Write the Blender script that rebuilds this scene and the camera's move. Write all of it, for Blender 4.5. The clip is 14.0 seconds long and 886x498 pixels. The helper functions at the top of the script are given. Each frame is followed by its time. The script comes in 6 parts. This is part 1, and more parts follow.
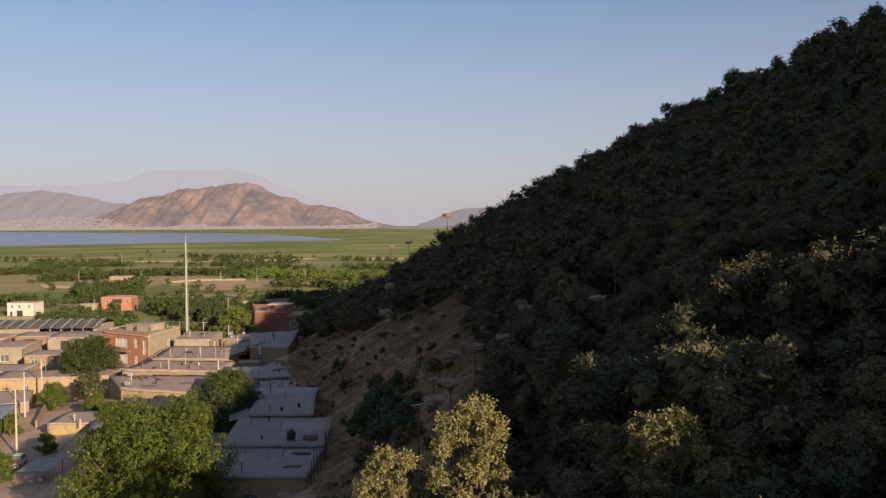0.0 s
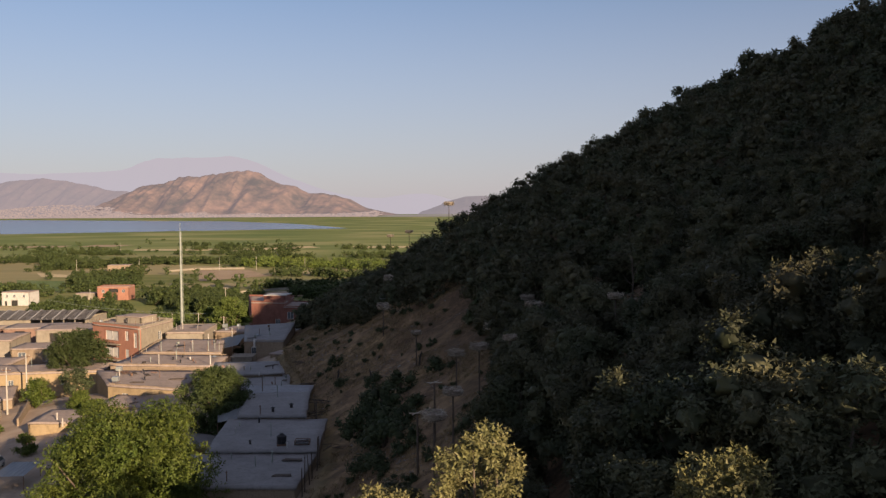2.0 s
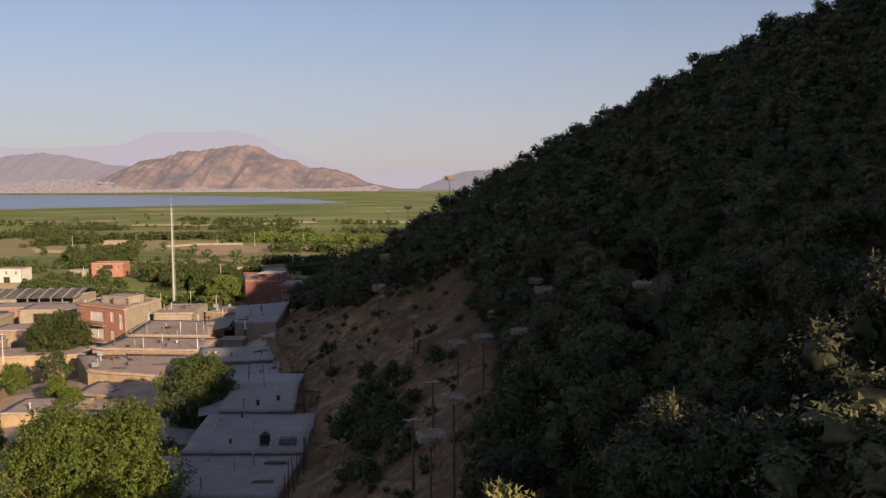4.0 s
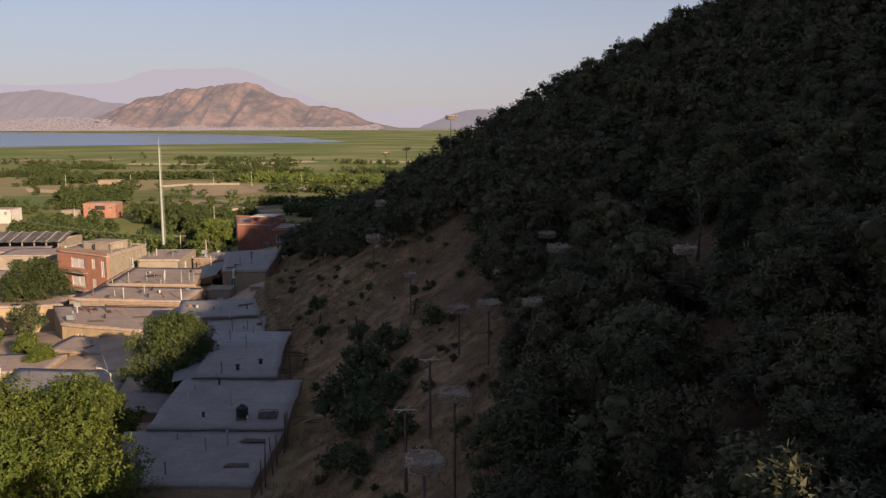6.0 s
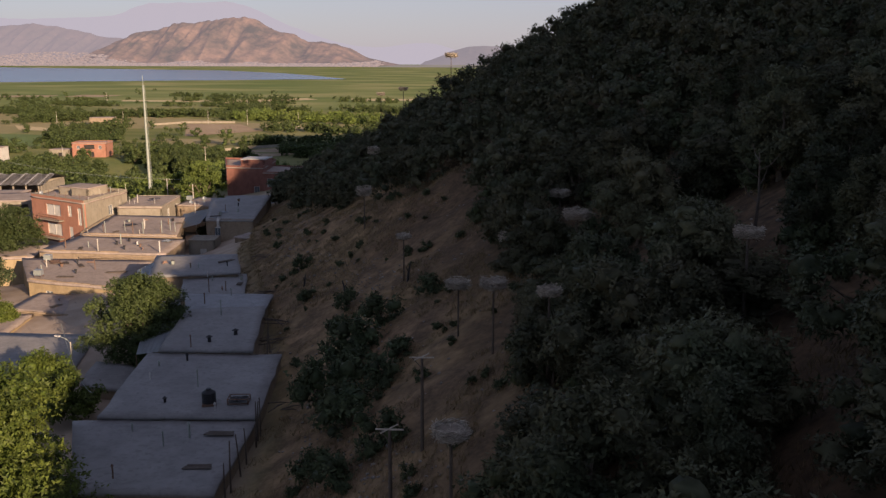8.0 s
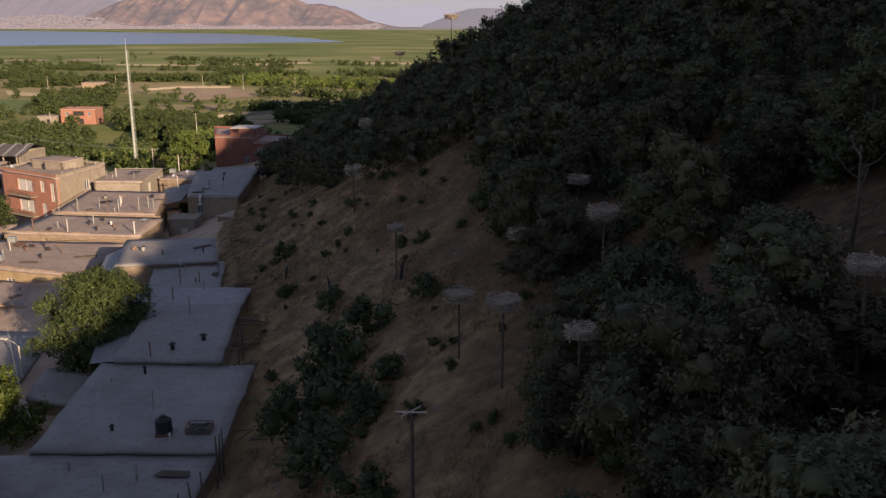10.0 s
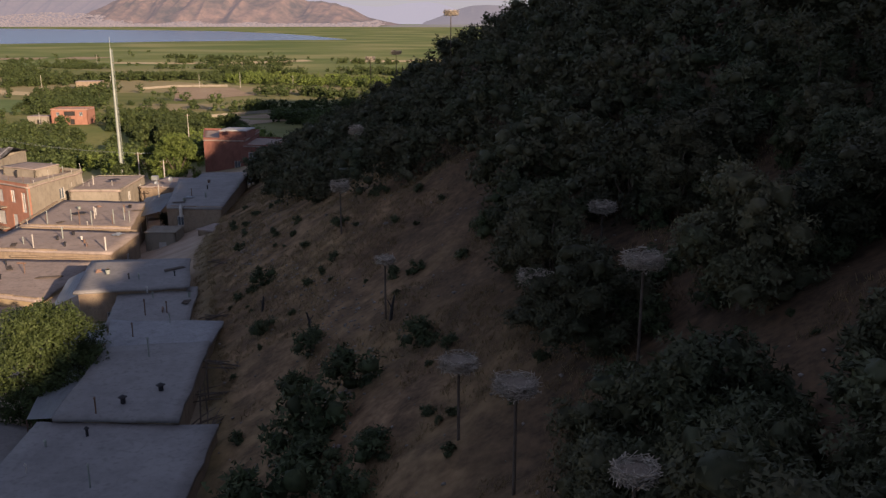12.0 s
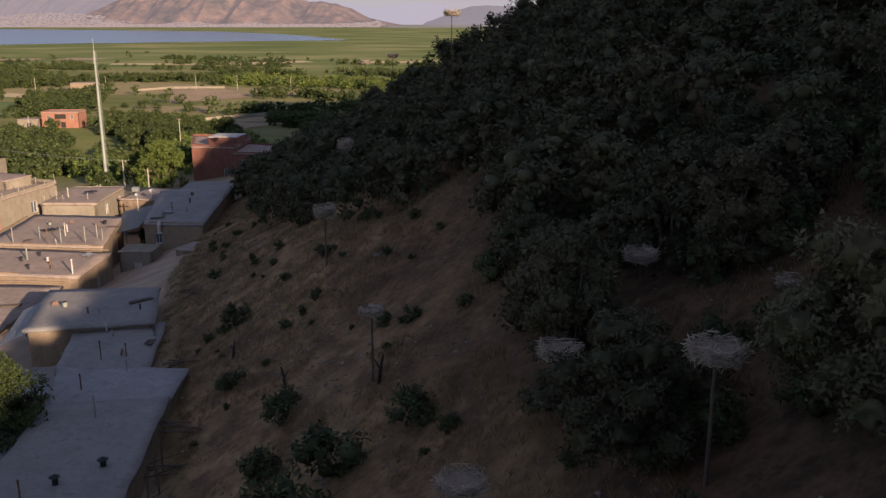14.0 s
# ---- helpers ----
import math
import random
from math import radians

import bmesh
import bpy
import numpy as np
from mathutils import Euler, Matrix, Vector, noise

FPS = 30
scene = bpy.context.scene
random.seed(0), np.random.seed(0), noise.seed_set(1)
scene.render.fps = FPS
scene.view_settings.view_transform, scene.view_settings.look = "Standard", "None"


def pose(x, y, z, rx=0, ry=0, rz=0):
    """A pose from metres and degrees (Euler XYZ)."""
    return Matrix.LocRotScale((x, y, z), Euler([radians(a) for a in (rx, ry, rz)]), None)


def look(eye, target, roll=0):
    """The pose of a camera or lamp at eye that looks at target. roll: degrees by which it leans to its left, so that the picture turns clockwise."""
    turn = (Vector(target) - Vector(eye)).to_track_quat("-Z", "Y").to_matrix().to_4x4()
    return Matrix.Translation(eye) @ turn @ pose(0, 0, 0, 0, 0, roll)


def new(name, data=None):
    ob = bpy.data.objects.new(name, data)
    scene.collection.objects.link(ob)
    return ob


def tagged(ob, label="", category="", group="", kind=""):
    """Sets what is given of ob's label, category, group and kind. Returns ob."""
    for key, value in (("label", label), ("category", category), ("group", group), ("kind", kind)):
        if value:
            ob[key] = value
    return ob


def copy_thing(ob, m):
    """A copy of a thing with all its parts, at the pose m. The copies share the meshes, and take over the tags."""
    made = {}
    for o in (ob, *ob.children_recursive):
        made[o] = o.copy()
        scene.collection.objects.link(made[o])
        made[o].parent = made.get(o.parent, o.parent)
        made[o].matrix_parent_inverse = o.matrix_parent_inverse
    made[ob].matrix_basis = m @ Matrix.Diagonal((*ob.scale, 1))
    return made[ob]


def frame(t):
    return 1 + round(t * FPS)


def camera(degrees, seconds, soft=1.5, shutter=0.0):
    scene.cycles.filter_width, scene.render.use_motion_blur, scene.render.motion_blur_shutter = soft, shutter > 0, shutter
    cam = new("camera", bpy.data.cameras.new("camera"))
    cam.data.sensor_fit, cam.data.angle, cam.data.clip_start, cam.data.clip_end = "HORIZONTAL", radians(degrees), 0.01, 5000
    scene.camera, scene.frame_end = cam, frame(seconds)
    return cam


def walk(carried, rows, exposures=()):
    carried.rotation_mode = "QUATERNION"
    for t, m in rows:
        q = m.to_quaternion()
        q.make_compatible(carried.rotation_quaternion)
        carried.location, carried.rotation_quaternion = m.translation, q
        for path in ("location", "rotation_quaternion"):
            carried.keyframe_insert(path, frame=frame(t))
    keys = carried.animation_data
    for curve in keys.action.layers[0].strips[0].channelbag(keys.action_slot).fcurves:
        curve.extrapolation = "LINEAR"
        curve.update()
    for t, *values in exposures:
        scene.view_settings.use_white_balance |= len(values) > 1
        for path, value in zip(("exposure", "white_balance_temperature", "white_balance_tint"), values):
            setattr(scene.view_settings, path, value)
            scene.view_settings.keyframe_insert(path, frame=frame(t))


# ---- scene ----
cam = camera(53.1, 14.0, soft=1.35)
PATH = [
    (0, (3.488, -6.271, 44.917), (3.276, -4.284, 44.844), -0.4),
    (0.5, (3.338, -4.74, 44.941), (3.125, -2.753, 44.862), -0.4),
    (1, (3.145, -3.039, 44.961), (2.932, -1.053, 44.875), -0.4),
    (1.5, (2.939, -1.268, 44.964), (2.725, 0.719, 44.871), -0.4),
    (2, (2.761, 0.47, 44.984), (2.546, 2.456, 44.884), -0.4),
    (2.5, (2.558, 2.503, 44.998), (2.342, 4.489, 44.892), -0.4),
    (5, (1.424, 14.323, 44.963), (1.205, 16.299, 44.744), -0.4),
    (5.5, (1.151, 16.852, 44.992), (0.933, 18.823, 44.736), -0.3),
    (6, (0.902, 19.359, 45.05), (0.684, 21.325, 44.758), -0.2),
    (6.5, (0.652, 21.901, 45.089), (0.434, 23.862, 44.764), -0.2),
    (7, (0.44, 24.466, 45.127), (0.222, 26.421, 44.767), -0.1),
    (7.5, (0.187, 27.099, 45.159), (-0.029, 29.048, 44.765), -0.0),
    (8, (-0.017, 29.643, 45.209), (-0.233, 31.585, 44.781), 0.1),
    (8.5, (-0.285, 32.222, 45.226), (-0.499, 34.156, 44.765), 0.2),
    (11, (-1.374, 45.301, 45.017), (-1.593, 47.223, 44.507), -0.1),
    (11.5, (-1.579, 47.727, 45.025), (-1.799, 49.648, 44.514), -0.1),
    (12, (-1.858, 50.293, 44.997), (-2.077, 52.214, 44.485), -0.1),
    (12.5, (-2.126, 52.809, 44.983), (-2.345, 54.73, 44.471), -0.1),
    (13, (-2.397, 55.336, 44.986), (-2.616, 57.257, 44.474), -0.1),
    (13.5, (-2.663, 57.825, 45.011), (-2.883, 59.745, 44.498), -0.2),
    (14, (-2.898, 60.339, 44.963), (-3.119, 62.26, 44.452), -0.1),
]
walk(cam, [(t, look(eye, target, roll)) for t, eye, target, roll in PATH], [(0, 0.85, 6650, 15), (5, 0.84, 6700, 18), (8, 0.82, 6550, 19), (14, 0.80, 6400, 20)])

# ---- light ----
SUN_AZ = math.atan2(0.64, -0.77)      # from +y towards +x
SUN_EL = radians(15.5)
world = bpy.data.worlds.new("sky")
scene.world = world
world.use_nodes = True
wn = world.node_tree
wn.nodes.clear()
sky = wn.nodes.new("ShaderNodeTexSky")
sky.sky_type = "NISHITA"
sky.sun_disc = False
sky.sun_elevation = SUN_EL
sky.sun_rotation = SUN_AZ
sky.altitude = 1300
sky.air_density = 1.0
sky.dust_density = 0.7
sky.ozone_density = 2.6
wbg = wn.nodes.new("ShaderNodeBackground")
wbg.inputs["Strength"].default_value = 0.060
wout = wn.nodes.new("ShaderNodeOutputWorld")
haze = wn.nodes.new("ShaderNodeMix")      # dusty air, thickest along the horizon all round
haze.data_type = "RGBA"
haze.inputs[7].default_value = (4.25, 4.0, 4.40, 1)
where = wn.nodes.new("ShaderNodeTexCoord")
height = wn.nodes.new("ShaderNodeSeparateXYZ")
wn.links.new(where.outputs["Generated"], height.inputs[0])
fall = wn.nodes.new("ShaderNodeValToRGB")
stops = fall.color_ramp.elements
stops[0].color, stops[1].color = (0.85, 0.85, 0.85, 1), (0.36, 0.36, 0.36, 1)
for p, v in ((0.12, 0.5), (0.26, 0.08), (0.45, 0.22)):
    stops.new(p).color = (v, v, v, 1)
wn.links.new(height.outputs[2], fall.inputs[0])
wn.links.new(fall.outputs[0], haze.inputs[0])
wn.links.new(sky.outputs["Color"], haze.inputs[6])
wn.links.new(haze.outputs[2], wbg.inputs["Color"])
wn.links.new(wbg.outputs["Background"], wout.inputs["Surface"])
sun_data = bpy.data.lights.new("sun", "SUN")
sun_data.energy = 5.0
sun_data.angle = radians(0.5)
sun_data.color = (1.0, 0.76, 0.50)
sun = new("sun", sun_data)
sun.matrix_world = look((0, 0, 300), (-0.64, 0.77, 300 - math.tan(SUN_EL) * 1.0012))

# ---- small tools ----
RNG = np.random.default_rng(7)


def value_noise(x, y, scale, seed=0):
    """Smooth noise in -1..1 over the plan."""
    x, y = np.asarray(x, float) / scale, np.asarray(y, float) / scale
    xi, yi = np.floor(x).astype(np.int64), np.floor(y).astype(np.int64)
    fx, fy = x - xi, y - yi
    fx, fy = fx * fx * (3 - 2 * fx), fy * fy * (3 - 2 * fy)

    def corner(i, j):
        h = (i * 374761393 + j * 668265263 + seed * 144665) & 0x7FFFFFFF
        h = ((h ^ (h >> 13)) * 1274126177) & 0x7FFFFFFF
        return (h ^ (h >> 16)) % 10007 / 5003.5 - 1
    a, b, c, d = corner(xi, yi), corner(xi + 1, yi), corner(xi, yi + 1), corner(xi + 1, yi + 1)
    return (a * (1 - fx) + b * fx) * (1 - fy) + (c * (1 - fx) + d * fx) * fy


def smooth(a, b, v):
    k = np.clip((np.asarray(v, float) - a) / (b - a), 0, 1)
    return k * k * (3 - 2 * k)


FOOT_Y = (-300, 30, 60, 85, 100, 120, 145, 200, 250, 340)
FOOT_X = (-6, -13, -14.5, -17.5, -21.5, -30, -40, -56, -60, -70)


def foot(y):
    """Where the hillside meets the village, as x over y."""
    return np.interp(y, FOOT_Y, FOOT_X)


def ground_z(x, y):
    x, y = np.asarray(x, float), np.asarray(y, float)
    u = x - foot(y)
    base = 19.6 - 0.075 * np.clip(y - 132, 0, 50) - 0.02 * np.clip(y - 182, 0, 400)
    k = np.interp(y, (70, 95, 130, 165), (0.62, 0.55, 0.525, 0.525))
    up = np.clip(u, 0, 210)
    hill = k * up + 0.0004 * up * up
    over = np.clip(y - (180 - 0.35 * x), 0, 1e4)
    hill = np.maximum(hill - 0.55 * over, 0)
    hill = np.where(hill > 0, hill + smooth(2, 14, up) * (0.55 * value_noise(x, y, 9, 1) + 0.30 * value_noise(x, y, 3.4, 2) + 0.16 * value_noise(x, y, 1.9, 4)), 0)
    # the hill's far shoulder, unseen part shaped so the low sun just clears it
    s, q = 0.77 * x + 0.64 * y, 0.77 * y - 0.64 * x
    crest = np.interp(s, (-200, 0, 19, 32, 45, 71, 96, 123, 140, 300), (12, 32, 39.5, 46.5, 54, 66.5, 78, 94, 108, 190)) - 0.277 * np.maximum(q, -30) - 5.8
    # extra unseen height towards the sun, added to shade the slope's treetops
    crest = crest + np.interp(s, (58, 70, 88, 100, 300), (0, 2.6, 2.6, 3.2, 3.2)) * (1 - smooth(0, 60, q))
    hill = np.where(hill > 0, np.maximum(np.minimum(hill, crest - base), 0.5), 0)
    hill = hill + (hill > 0.5) * (1.7 * smooth(138, 166, y) * smooth(-27, -12, x) * (1 - smooth(32, 50, x)) - 1.2 * smooth(50, 60, x) * smooth(130, 150, y))
    d = np.clip(-u, 0, 1e4)
    drop = (0.22 + 0.16 * smooth(138, 160, y) * (1 - 0.7 * smooth(185, 215, y))) * np.minimum(d, 9) + 0.20 * np.clip(np.minimum(d, 15) - 9, 0, 6) + 0.13 * np.clip(d - 15, 0, 500)
    z = base - drop + hill
    z = z * (1 - smooth(250, 430, y) * (1 - smooth(0, 40, hill)))
    z = np.where(z < 0.6, np.maximum(0, 0.6 * np.exp(np.minimum(z - 0.6, 0))), z)
    z = np.where((y > 430) & (hill <= 0), 0, z)
    return z + 0.06 * value_noise(x, y, 6, 3) * (z > 0.7)


def gz(x, y):
    return float(ground_z(x, y))


def mesh_of(name, verts, faces, mat, smooth_shade=False):
    me = bpy.data.meshes.new(name)
    v = np.asarray(verts, np.float32).reshape(-1, 3)
    f = np.asarray(faces, np.int32)
    n = f.shape[1]
    me.vertices.add(len(v))
    me.vertices.foreach_set("co", v.ravel())
    me.loops.add(f.size)
    me.loops.foreach_set("vertex_index", f.ravel())
    me.polygons.add(len(f))
    me.polygons.foreach_set("loop_start", np.arange(0, f.size, n, dtype=np.int32))
    if smooth_shade:
        me.polygons.foreach_set("use_smooth", np.ones(len(f), bool))
    me.update(calc_edges=True)
    me.materials.append(mat)
    return me


def part(name, bm, material, parent, label=""):
    """Links a bmesh, or a ready mesh, as one mesh object under a thing or a part."""
    if isinstance(bm, bmesh.types.BMesh):
        me = bpy.data.meshes.new(name)
        bmesh.ops.recalc_face_normals(bm, faces=bm.faces)
        bm.to_mesh(me)
        bm.free()
        me.materials.append(material)
    else:
        me = bm
    ob = new(name, me)
    if parent is not None:
        ob.parent = parent
    if label:
        ob["label"] = label
    return ob


def empty(name, label, category, group="", kind="", m=None):
    ob = tagged(new(name), label, category, group, kind)
    ob.empty_display_size = 0.2
    if m is not None:
        ob.matrix_basis = m
    return ob


def add_box(bm, x0, x1, y0, y1, z0, z1, m=None, bevel=0.0):
    made = bmesh.ops.create_cube(bm, size=1.0, matrix=Matrix.Translation(((x0 + x1) / 2, (y0 + y1) / 2, (z0 + z1) / 2)) @ Matrix.Diagonal((x1 - x0, y1 - y0, z1 - z0, 1)))
    vs = made["verts"]
    if bevel:
        es = list({e for v in vs for e in v.link_edges})
        out = bmesh.ops.bevel(bm, geom=es, offset=bevel, segments=1, affect="EDGES")
        vs = list({v for f in out["faces"] for v in f.verts} | {v for v in vs if v.is_valid})
    if m is not None:
        bmesh.ops.transform(bm, matrix=m, verts=vs)
    return bm


def box_bm(*a, **k):
    return add_box(bmesh.new(), *a, **k)


def add_tube(bm, pts, radii, sides=7, cap=True):
    rings = []
    pts = [Vector(p) for p in pts]
    for i, (p, r) in enumerate(zip(pts, radii)):
        d = (pts[min(i + 1, len(pts) - 1)] - pts[max(i - 1, 0)]).normalized()
        a = d.orthogonal().normalized()
        b = d.cross(a)
        rings.append([bm.verts.new(p + r * (math.cos(2 * math.pi * k / sides) * a + math.sin(2 * math.pi * k / sides) * b)) for k in range(sides)])
    for q, w in zip(rings, rings[1:]):
        best = min(range(sides), key=lambda s: (q[0].co - w[s].co).length)
        for k in range(sides):
            bm.faces.new((q[k], q[(k + 1) % sides], w[(k + 1 + best) % sides], w[(k + best) % sides]))
    if cap:
        bm.faces.new(rings[0][::-1])
        bm.faces.new(rings[-1])
    return bm


def tube_bm(pts, radii, sides=7):
    return add_tube(bmesh.new(), pts, radii, sides)


# ---- materials ----
def material(name, c1, c2, c3=None, scale=1.0, fine=12.0, rough=0.85, bump=0.3, metal=0.0, island=0.0, spec=0.3, stretch=None, translucent=0.0, stain=0.0, each=0.0):
    """A node material: two colours by broad noise, a third by fine noise, relief from both."""
    m = bpy.data.materials.new(name)
    m.use_nodes = True
    nt = m.node_tree
    bsdf = nt.nodes["Principled BSDF"]
    geo = nt.nodes.new("ShaderNodeNewGeometry")
    vec = geo.outputs["Position"]
    if stretch:
        mp = nt.nodes.new("ShaderNodeMapping")
        mp.inputs["Scale"].default_value = stretch
        nt.links.new(vec, mp.inputs["Vector"])
        vec = mp.outputs["Vector"]
    n1 = nt.nodes.new("ShaderNodeTexNoise")
    n1.inputs["Scale"].default_value = scale
    n1.inputs["Detail"].default_value = 6
    n1.inputs["Roughness"].default_value = 0.65
    n2 = nt.nodes.new("ShaderNodeTexNoise")
    n2.inputs["Scale"].default_value = fine
    n2.inputs["Detail"].default_value = 5
    for n in (n1, n2):
        nt.links.new(vec, n.inputs["Vector"])
    r1 = nt.nodes.new("ShaderNodeMapRange")
    r1.inputs[1].default_value, r1.inputs[2].default_value = 0.36, 0.64
    nt.links.new(n1.outputs["Fac"], r1.inputs[0])
    mix = nt.nodes.new("ShaderNodeMix")
    mix.data_type = "RGBA"
    mix.inputs[6].default_value, mix.inputs[7].default_value = (*c1, 1), (*c2, 1)
    nt.links.new(r1.outputs[0], mix.inputs[0])
    r2 = nt.nodes.new("ShaderNodeMapRange")
    r2.inputs[1].default_value, r2.inputs[2].default_value = 0.52, 0.72
    r2.inputs[4].default_value = 0.75
    nt.links.new(n2.outputs["Fac"], r2.inputs[0])
    mix2 = nt.nodes.new("ShaderNodeMix")
    mix2.data_type = "RGBA"
    mix2.inputs[7].default_value = (*(c3 or tuple(0.6 * v for v in c1)), 1)
    nt.links.new(mix.outputs[2], mix2.inputs[6])
    nt.links.new(r2.outputs[0], mix2.inputs[0])
    colour = mix2.outputs[2]
    if stain:
        # dirt washed down the walls in streaks, and blotches on flat tops
        mp = nt.nodes.new("ShaderNodeMapping")
        mp.inputs["Scale"].default_value = (1.1, 1.1, 0.6)
        nt.links.new(geo.outputs["Position"], mp.inputs["Vector"])
        n3 = nt.nodes.new("ShaderNodeTexNoise")
        n3.inputs["Scale"].default_value = 1.0
        n3.inputs["Detail"].default_value = 8
        n3.inputs["Roughness"].default_value = 0.7
        nt.links.new(mp.outputs["Vector"], n3.inputs["Vector"])
        r3 = nt.nodes.new("ShaderNodeMapRange")
        r3.inputs[1].default_value, r3.inputs[2].default_value = 0.48, 0.66
        r3.inputs[4].default_value = stain
        nt.links.new(n3.outputs["Fac"], r3.inputs[0])
        mix3 = nt.nodes.new("ShaderNodeMix")
        mix3.data_type = "RGBA"
        mix3.inputs[7].default_value = (*tuple(0.45 * v for v in c1), 1)
        nt.links.new(colour, mix3.inputs[6])
        nt.links.new(r3.outputs[0], mix3.inputs[0])
        colour = mix3.outputs[2]
    if island:
        hsv = nt.nodes.new("ShaderNodeHueSaturation")
        isl = nt.nodes.new("ShaderNodeMapRange")
        isl.inputs[3].default_value, isl.inputs[4].default_value = 1 - island, 1 + island
        nt.links.new(geo.outputs["Random Per Island"], isl.inputs[0])
        nt.links.new(isl.outputs[0], hsv.inputs["Value"])
        nt.links.new(colour, hsv.inputs["Color"])
        colour = hsv.outputs["Color"]
    if each:
        info = nt.nodes.new("ShaderNodeObjectInfo")
        tone = nt.nodes.new("ShaderNodeMapRange")
        tone.inputs[3].default_value, tone.inputs[4].default_value = 1 - each, 1 + each
        nt.links.new(info.outputs["Random"], tone.inputs[0])
        hsv = nt.nodes.new("ShaderNodeHueSaturation")
        nt.links.new(tone.outputs[0], hsv.inputs["Value"])
        nt.links.new(colour, hsv.inputs["Color"])
        colour = hsv.outputs["Color"]
    nt.links.new(colour, bsdf.inputs["Base Color"])
    bsdf.inputs["Roughness"].default_value = rough
    bsdf.inputs["Metallic"].default_value = metal
    bsdf.inputs["Specular IOR Level"].default_value = spec
    if bump:
        bp = nt.nodes.new("ShaderNodeBump")
        bp.inputs["Strength"].default_value = bump
        bp.inputs["Distance"].default_value = 0.05
        nt.links.new(n2.outputs["Fac"], bp.inputs["Height"])
        nt.links.new(bp.outputs["Normal"], bsdf.inputs["Normal"])
    if translucent:
        tr = nt.nodes.new("ShaderNodeBsdfTranslucent")
        nt.links.new(colour, tr.inputs["Color"])
        ms = nt.nodes.new("ShaderNodeMixShader")
        ms.inputs[0].default_value = translucent
        nt.links.new(bsdf.outputs[0], ms.inputs[1])
        nt.links.new(tr.outputs[0], ms.inputs[2])
        nt.links.new(ms.outputs[0], nt.nodes["Material Output"].inputs["Surface"])
    return m


M_OAK = material("oak_leaves", (0.047, 0.061, 0.030), (0.091, 0.085, 0.046), (0.034, 0.041, 0.021), 0.16, 2.0, 0.7, 0, island=0.22, translucent=0.12, each=0.28)
M_WALNUT = material("walnut_leaves", (0.073, 0.111, 0.019), (0.110, 0.136, 0.026), (0.044, 0.072, 0.013), 0.3, 2.0, 0.6, 0, island=0.4, translucent=0.3)
M_DRYLEAF = material("dusty_leaves", (0.185, 0.172, 0.070), (0.14, 0.145, 0.055), (0.26, 0.235, 0.12), 0.5, 3.0, 0.7, 0, island=0.4, translucent=0.25)
M_SHRUB = material("shrub_leaves", (0.045, 0.065, 0.027), (0.07, 0.082, 0.038), None, 0.4, 3.0, 0.75, 0, island=0.4, translucent=0.15)
M_WOODS = material("orchard_leaves", (0.040, 0.062, 0.018), (0.064, 0.084, 0.024), (0.028, 0.042, 0.014), 0.02, 0.15, 0.75, 0, island=0.4, translucent=0.2)
M_ROUND = material("dense_dark_leaves", (0.043, 0.064, 0.019), (0.064, 0.086, 0.025), (0.028, 0.042, 0.014), 0.3, 2.0, 0.65, 0, island=0.35, translucent=0.2, each=0.15)
M_POPLAR = material("poplar_leaves", (0.105, 0.150, 0.032), (0.14, 0.18, 0.042), (0.07, 0.105, 0.025), 0.02, 0.15, 0.7, 0, island=0.35, translucent=0.3)
M_PALEFELT = material("faded_roof_felt", (0.25, 0.255, 0.265), (0.31, 0.315, 0.325), (0.19, 0.19, 0.195), 0.4, 5, 0.75, 0.2, stain=0.4)
M_TIN = material("bright_tin_sheet", (0.42, 0.45, 0.48), (0.48, 0.51, 0.54), (0.33, 0.35, 0.37), 0.5, 6, 0.5, 0.1, metal=0.2)
M_OLDBRICK = material("dusty_old_brick", (0.20, 0.125, 0.095), (0.26, 0.17, 0.13), (0.15, 0.095, 0.075), 2.0, 12, 0.9, 0.2)
M_BARK = material("bark", (0.10, 0.075, 0.055), (0.16, 0.13, 0.10), None, 2, 25, 0.9, 0.6)
M_STICKS = material("nest_sticks", (0.36, 0.31, 0.25), (0.48, 0.425, 0.35), (0.24, 0.20, 0.155), 3, 30, 0.9, 0.3, island=0.35)
M_GRASS = material("dry_grass", (0.21, 0.16, 0.088), (0.27, 0.205, 0.115), (0.14, 0.118, 0.06), 0.3, 0.6, 0.9, 0, island=0.4, translucent=0.2)
M_TWIG = material("dark_twigs", (0.20, 0.165, 0.13), (0.29, 0.245, 0.195), None, 3, 22, 0.95, 0.8)
M_POLE = material("weathered_pole", (0.078, 0.060, 0.048), (0.125, 0.102, 0.082), None, 2, 30, 0.85, 0.3)
M_CONC_POLE = material("concrete_pole", (0.38, 0.355, 0.31), (0.44, 0.415, 0.37), None, 1, 25, 0.85, 0.2)
M_STEEL = material("galvanised_steel", (0.28, 0.31, 0.28), (0.34, 0.37, 0.33), None, 0.8, 15, 0.6, 0.1, metal=0.3)
M_BITUMEN = material("grey_roof_felt", (0.22, 0.212, 0.208), (0.285, 0.275, 0.268), (0.18, 0.172, 0.168), 0.32, 3.0, 0.8, 0.25, stain=0.22)
M_MUDROOF = material("clay_plaster_roof", (0.294, 0.239, 0.206), (0.353, 0.290, 0.252), (0.218, 0.176, 0.151), 0.3, 5, 0.92, 0.35, stain=0.45)
M_SHEET = material("pale_sheet_metal", (0.243, 0.270, 0.297), (0.297, 0.320, 0.342), (0.189, 0.198, 0.211), 0.4, 6, 0.45, 0.1, metal=0.35)
